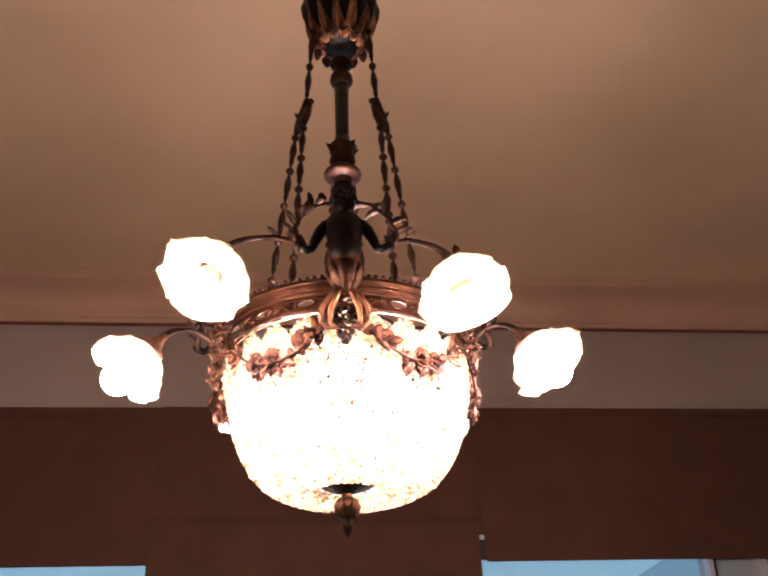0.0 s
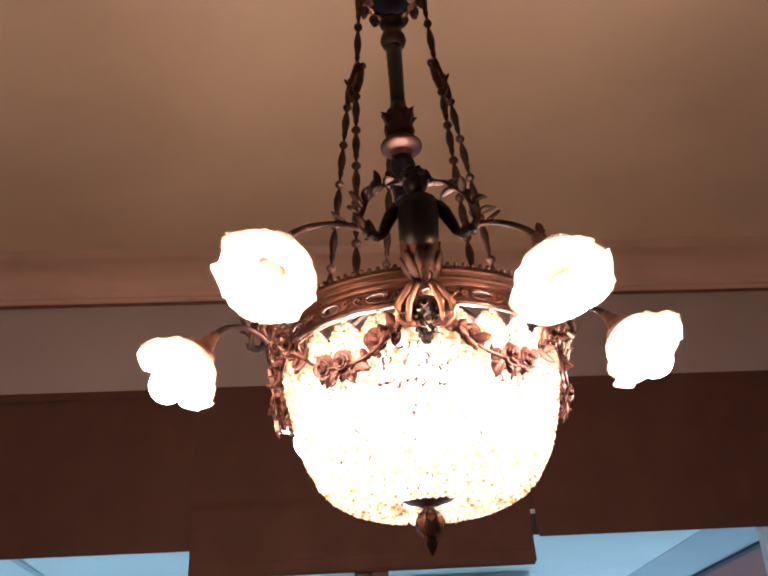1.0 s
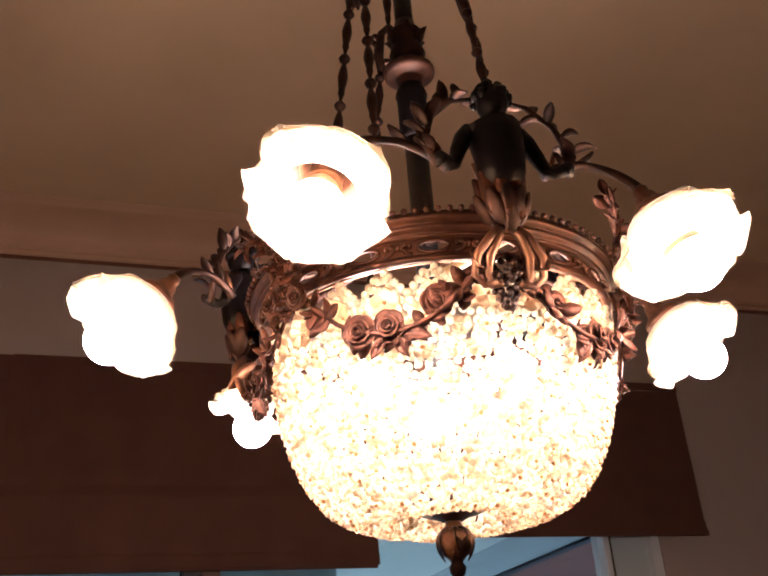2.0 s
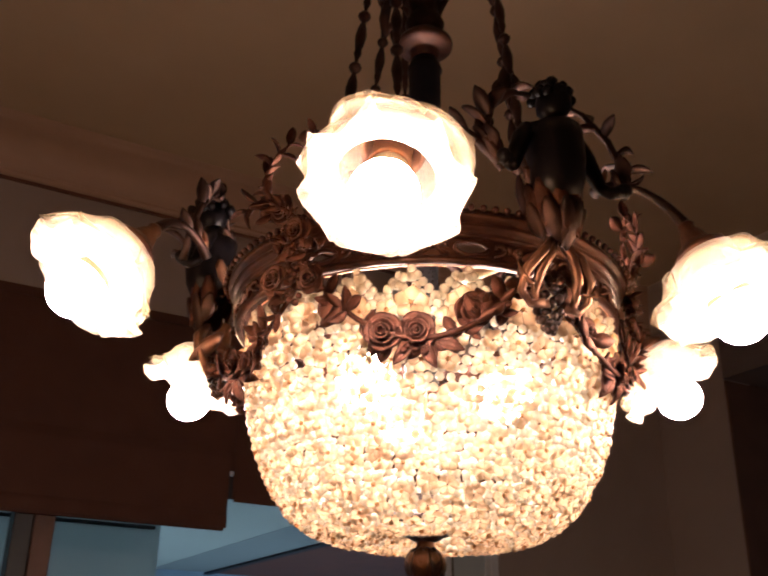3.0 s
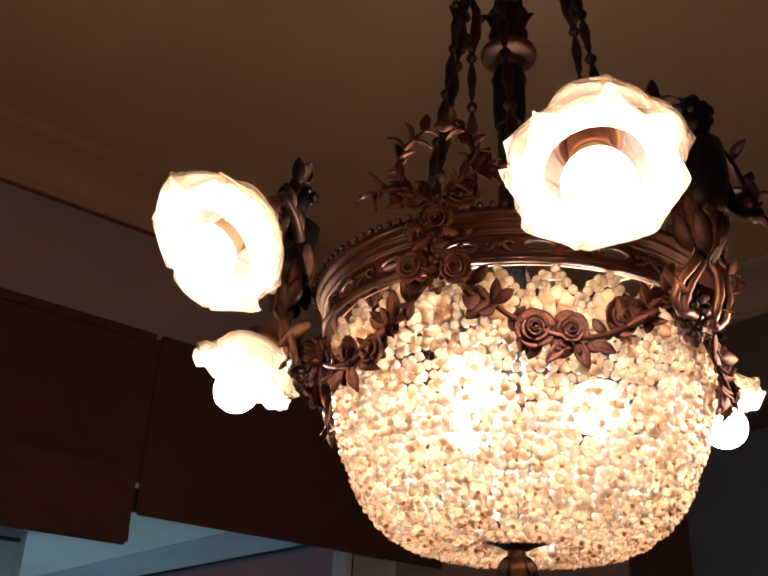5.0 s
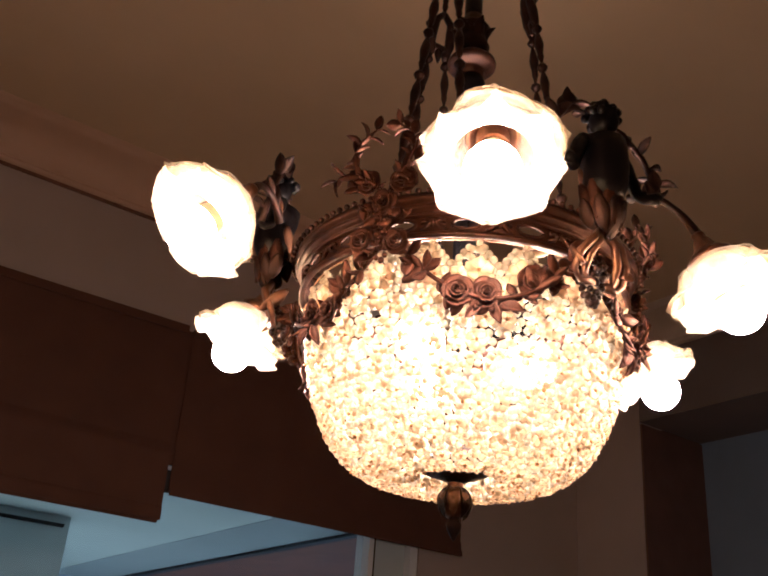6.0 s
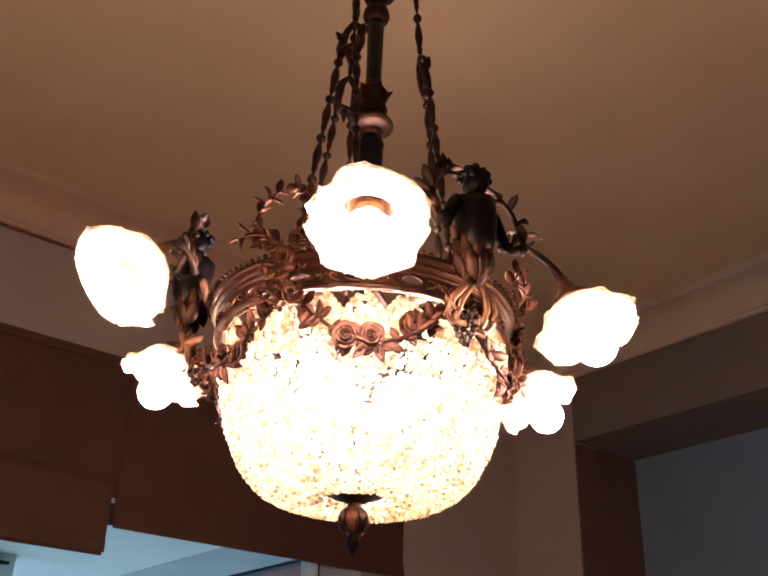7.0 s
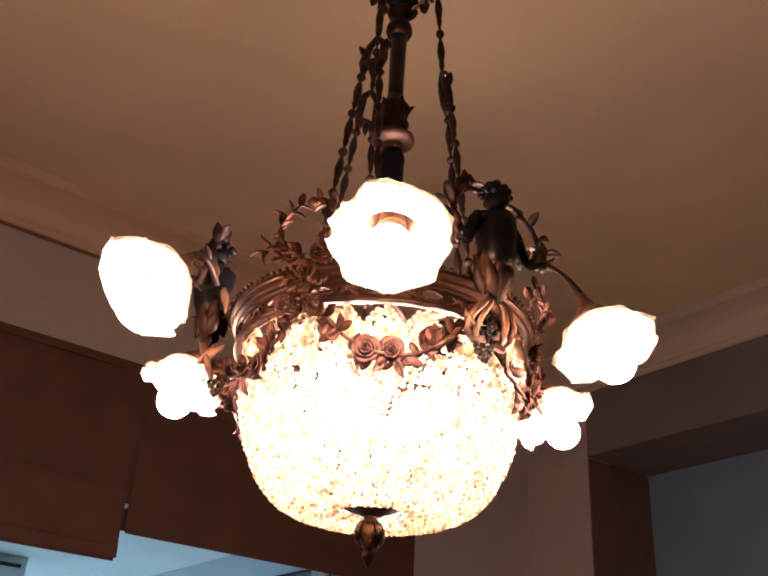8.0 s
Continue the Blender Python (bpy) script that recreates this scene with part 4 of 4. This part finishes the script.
# ---- bulbs inside the bowl ----
bulb_prof = [(0.012, 0.012), (0.013, 0.022), (0.018, 0.031), (0.026, 0.042), (0.0295, 0.054), (0.030, 0.062), (0.028, 0.073), (0.023, 0.082), (0.014, 0.0885), (0.004, 0.0912)]
g = Geo()
g.lathe([(0.0145, 0.0), (0.0145, 0.024), (0.012, 0.026)], 18, ALONG)
BOWL_SOCKET = g.mesh("bulb_socket", M_SOCKET)
g = Geo()
g.lathe(bulb_prof, 20, ALONG)
BOWL_BULB = g.mesh("light_bulb", M_BOWL_BULB)
for i in range(3):
    az = -165 + 120 * i
    m = frame_at(az, 0.03, 2.098, 6)
    e = part("bowl_lamp", BOWL_SOCKET, CH, "cream bulb socket inside the bowl")
    e.matrix_basis = m
    b = part("light_bulb", BOWL_BULB, e, "lit opal bulb")

# a pale tube inside the ring, beside a figure's foot
g = Geo()
g.tube([(-0.047, -0.147, 2.183), (-0.024, -0.154, 2.196), (-0.002, -0.161, 2.208), (0.030, -0.171, 2.226)], 0.0058, 12)
cpart("cable_tube", g, M_SOCKET, CH, "cream cable tube inside the ring")

# ---- finial ----
g = Geo()
g.lathe([(0.010, 1.952), (0.020, 1.957), (0.036, 1.962), (0.047, 1.968), (0.049, 1.972), (0.045, 1.975), (0.02, 1.99), (0.016, 2.0)], 36)
finial = cpart("finial", g, M_BRONZE, label="bronze finial plate with a hanging bud")
g = Geo()
g.lathe([(0.006, 1.942), (0.011, 1.946), (0.009, 1.95), (0.0105, 1.954)], 20)
cpart("finial_neck", g, M_COPPER, finial)
g = Geo()
g.lathe([(0.008, 1.911), (0.014, 1.916), (0.019, 1.925), (0.0205, 1.934), (0.017, 1.941), (0.009, 1.945)], 24)
cpart("finial_bud", g, M_COPPER, finial)
for k in range(8):
    g = Geo()
    g.leaf(frame_at(k * 45, 0.006, 1.947, -24), 0.044, 0.015, -1.9, 0.2, 9, 0.002)
    cpart("finial_leaf", g, M_COPPER if k % 2 else M_BRONZE, finial)
g = Geo()
g.lathe([(0.0012, 1.884), (0.004, 1.889), (0.0085, 1.897), (0.0095, 1.903), (0.006, 1.909), (0.008, 1.913)], 16)
cpart("finial_tip", g, M_BRONZE, finial)

# ---- beaded bowl ----
BOWL_PROF = [(0.1985, 2.180), (0.1945, 2.12), (0.1885, 2.085), (0.180, 2.050), (0.1695, 2.022), (0.157, 1.999), (0.1425, 1.981), (0.125, 1.9685), (0.106, 1.9605), (0.0865, 1.957), (0.067, 1.9585), (0.050, 1.9665)]


def bowl_point(s):
    """Radius, height and outward slope at s metres down the bowl's outline."""
    for (r0, z0), (r1, z1) in zip(BOWL_PROF, BOWL_PROF[1:]):
        d = math.hypot(r1 - r0, z1 - z0)
        if s <= d:
            u = s / d
            return r0 + (r1 - r0) * u, z0 + (z1 - z0) * u, (-(z1 - z0) / d, (r1 - r0) / d)
        s -= d
    return None


BOWL_LEN = sum(math.hypot(b[0] - a[0], b[1] - a[1]) for a, b in zip(BOWL_PROF, BOWL_PROF[1:]))
g = Geo()
hoop(g, [(0.2010, 2.1775), (0.2030, 2.1765), (0.2030, 2.1755), (0.2010, 2.1750)], 96)
bowl = cpart("beaded_bowl", g, M_GILT, CH, "lit bowl of cream glass flowers and beads on wire")
bowl.location = (0.004, -0.001, 0.0)


def crest(az):
    """How high the beads reach at an azimuth: a zigzag of points under the rail."""
    t = (az / 15.0) % 1.0
    return 2.143 + 0.030 * (1 - abs(2 * t - 1))


def surface(az, s, off=0.0):
    q = bowl_point(s)
    if q is None:
        return None
    r, z, (nr, nz) = q
    a = radians(az)
    n = Vector((nr * math.cos(a), nr * math.sin(a), nz))
    p = Vector((r * math.cos(a), r * math.sin(a), z)) + n * off
    return p, n


def flower_mesh(seed, n):
    """A cast glass flower of n rounded petals with a small centre, facing along z."""
    g = Geo()
    rnd = random.Random(seed)
    R = 0.0126
    for k in range(n):
        a = 2 * math.pi * k / n
        w = math.pi / n * 0.97
        rows = []
        for u, rr, h in ((0.0, 0.12, 0.0010), (0.4, 0.5, 0.0026), (0.75, 0.86, 0.0034), (1.0, 1.0, 0.0012)):
            half = w * (0.62 if u == 0 else 1.0 if u < 0.9 else 0.55)
            rows.append([Vector((R * rr * e * math.cos(a + half * q), R * rr * e * math.sin(a + half * q), h - 0.0016 * abs(q) + hh)) for q, e, hh in ((-1, 0.90, 0), (0, 1.0, 0.0012), (1, 0.90, 0))])
        rows.append([Vector((p.x * 0.9, p.y * 0.9, -0.001)) for p in rows[-1]])
        g.grid(rows, flip=True)
    return g.mesh("glass_flower", M_FLOWER)


FLOWERS = [flower_mesh(1, 5), flower_mesh(2, 6), flower_mesh(3, 5)]


def ball_template(seg, rings):
    t = Geo()
    t.ball((0, 0, 0), 1.0, seg, rings)
    return np.array([tuple(v) for v in t.v]), t.f


def scatter(name, places, template, mat, parent, label):
    """One mesh of many balls: places of (centre, radii)."""
    tv, tf = template
    vs, fs = [], []
    for i, (c, r) in enumerate(places):
        vs.append(tv * r + np.array(c))
        o = i * len(tv)
        fs += [tuple(o + k for k in q) for q in tf]
    me = bpy.data.meshes.new(name)
    me.from_pydata(np.concatenate(vs).tolist(), [], fs)
    me.materials.append(mat)
    me.polygons.foreach_set("use_smooth", [True] * len(me.polygons))
    return part(name, me, parent, label, "stuff")


rnd = random.Random(17)
flowers, large = [], set()
s = 0.050
row = 0
while s < BOWL_LEN - 0.004:
    r, z, _ = bowl_point(s)
    pitch = 0.0222 if z < 2.03 else 0.0262
    n = max(6, int(2 * math.pi * r / pitch))
    for k in range(n):
        az = 360.0 * (k + 0.5 * (row % 2)) / n + rnd.uniform(-0.0048, 0.0048) / r * 57.3 - 180
        ss = min(BOWL_LEN - 0.003, max(0.0, s + rnd.uniform(-0.0055, 0.0055)))
        p, nn = surface(az, ss, 0.0062)
        if p.z > crest(az) - 0.016:
            continue
        flowers.append((az, ss, p, nn))
    s += pitch * 0.88
    row += 1

# one larger flower in each point of the crest
for k in range(24):
    az = k * 15 - 172.5 + rnd.uniform(-1, 1)
    p, nn = surface(az, 0.042, 0.007)
    flowers.append((az, 0.042, p, nn))
    large.add(len(flowers) - 1)

# beads between the flowers
centres = np.array([tuple(f[2] - f[3] * 0.006) for f in flowers])
beads = []
s, row = 0.006, 0
while s < BOWL_LEN - 0.002:
    r, z, _ = bowl_point(s)
    n = int(2 * math.pi * r / 0.0098)
    for k in range(n):
        az = 360.0 * (k + 0.5 * (row % 2)) / n - 180 + rnd.uniform(-0.35, 0.35)
        p, nn = surface(az + rnd.uniform(-0.5, 0.5), min(BOWL_LEN - 0.001, s + rnd.uniform(-0.0016, 0.0016)), rnd.uniform(0.0005, 0.0045))
        if p.z > crest(az) or rnd.random() < 0.012:
            continue
        if np.min(np.sum((centres - np.array(p)) ** 2, axis=1)) < (0.0066 if p.z > 2.03 else 0.0056) ** 2:
            continue
        beads.append((tuple(p), rnd.uniform(0.0042, 0.0050) if p.z > 2.02 else rnd.uniform(0.0036, 0.0045)))
    s += 0.0086
    row += 1
# strings of beads up both sides of each crest point, one at the top
for k in range(24):
    for q in (-1, 1):
        for u in (0.0, 0.22, 0.44, 0.66, 0.86):
            az = k * 15 - 172.5 + q * 7.0 * (1 - u)
            if q > 0 or u < 0.8:
                p, nn = surface(az, 2.180 - 0.0035 - (2.143 + 0.030 * u), 0.004)
                beads.append((tuple(p), rnd.uniform(0.0043, 0.0049)))
    for dz in (0.0, 0.0085):
        for q in (-0.5, 0.5):
            p, nn = surface(k * 15 - 172.5 + q * (2.5 if dz == 0.0 else 4.6), 0.0155 + dz, 0.004)
            beads.append((tuple(p), rnd.uniform(0.0043, 0.0049)))
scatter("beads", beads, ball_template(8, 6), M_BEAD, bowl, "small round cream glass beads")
scatter("centre_beads", [(tuple(p + nn * 0.0032), 0.0016 + 0.0009 * (i * 37 % 11) / 10) for i, (_, _, p, nn) in enumerate(flowers) if i * 29 % 7 > 2], ball_template(7, 5), M_AMBER, bowl, "clear amber centre beads of the flowers")
rest = Geo()
near = 0
for i, (az, ss, p, nn) in enumerate(flowers):
    spin = rnd.uniform(0, 360)
    m = Matrix.Translation(p) @ nn.to_track_quat("Z", "Y").to_matrix().to_4x4() @ Matrix.Rotation(radians(spin), 4, "Z") @ Matrix.Rotation(radians(rnd.uniform(-9, 9)), 4, "X")
    sc = rnd.uniform(0.88, 1.1) * (1.42 if i in large else 0.98 if p.z > 2.03 else 0.86)
    m = m @ Matrix.Diagonal((sc, sc, sc, 1))
    if -205 < (az - 180 if az > 155 else az) < -55 and near < 300 and p.z < 2.11:
        near += 1
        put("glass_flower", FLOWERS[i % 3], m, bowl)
    else:
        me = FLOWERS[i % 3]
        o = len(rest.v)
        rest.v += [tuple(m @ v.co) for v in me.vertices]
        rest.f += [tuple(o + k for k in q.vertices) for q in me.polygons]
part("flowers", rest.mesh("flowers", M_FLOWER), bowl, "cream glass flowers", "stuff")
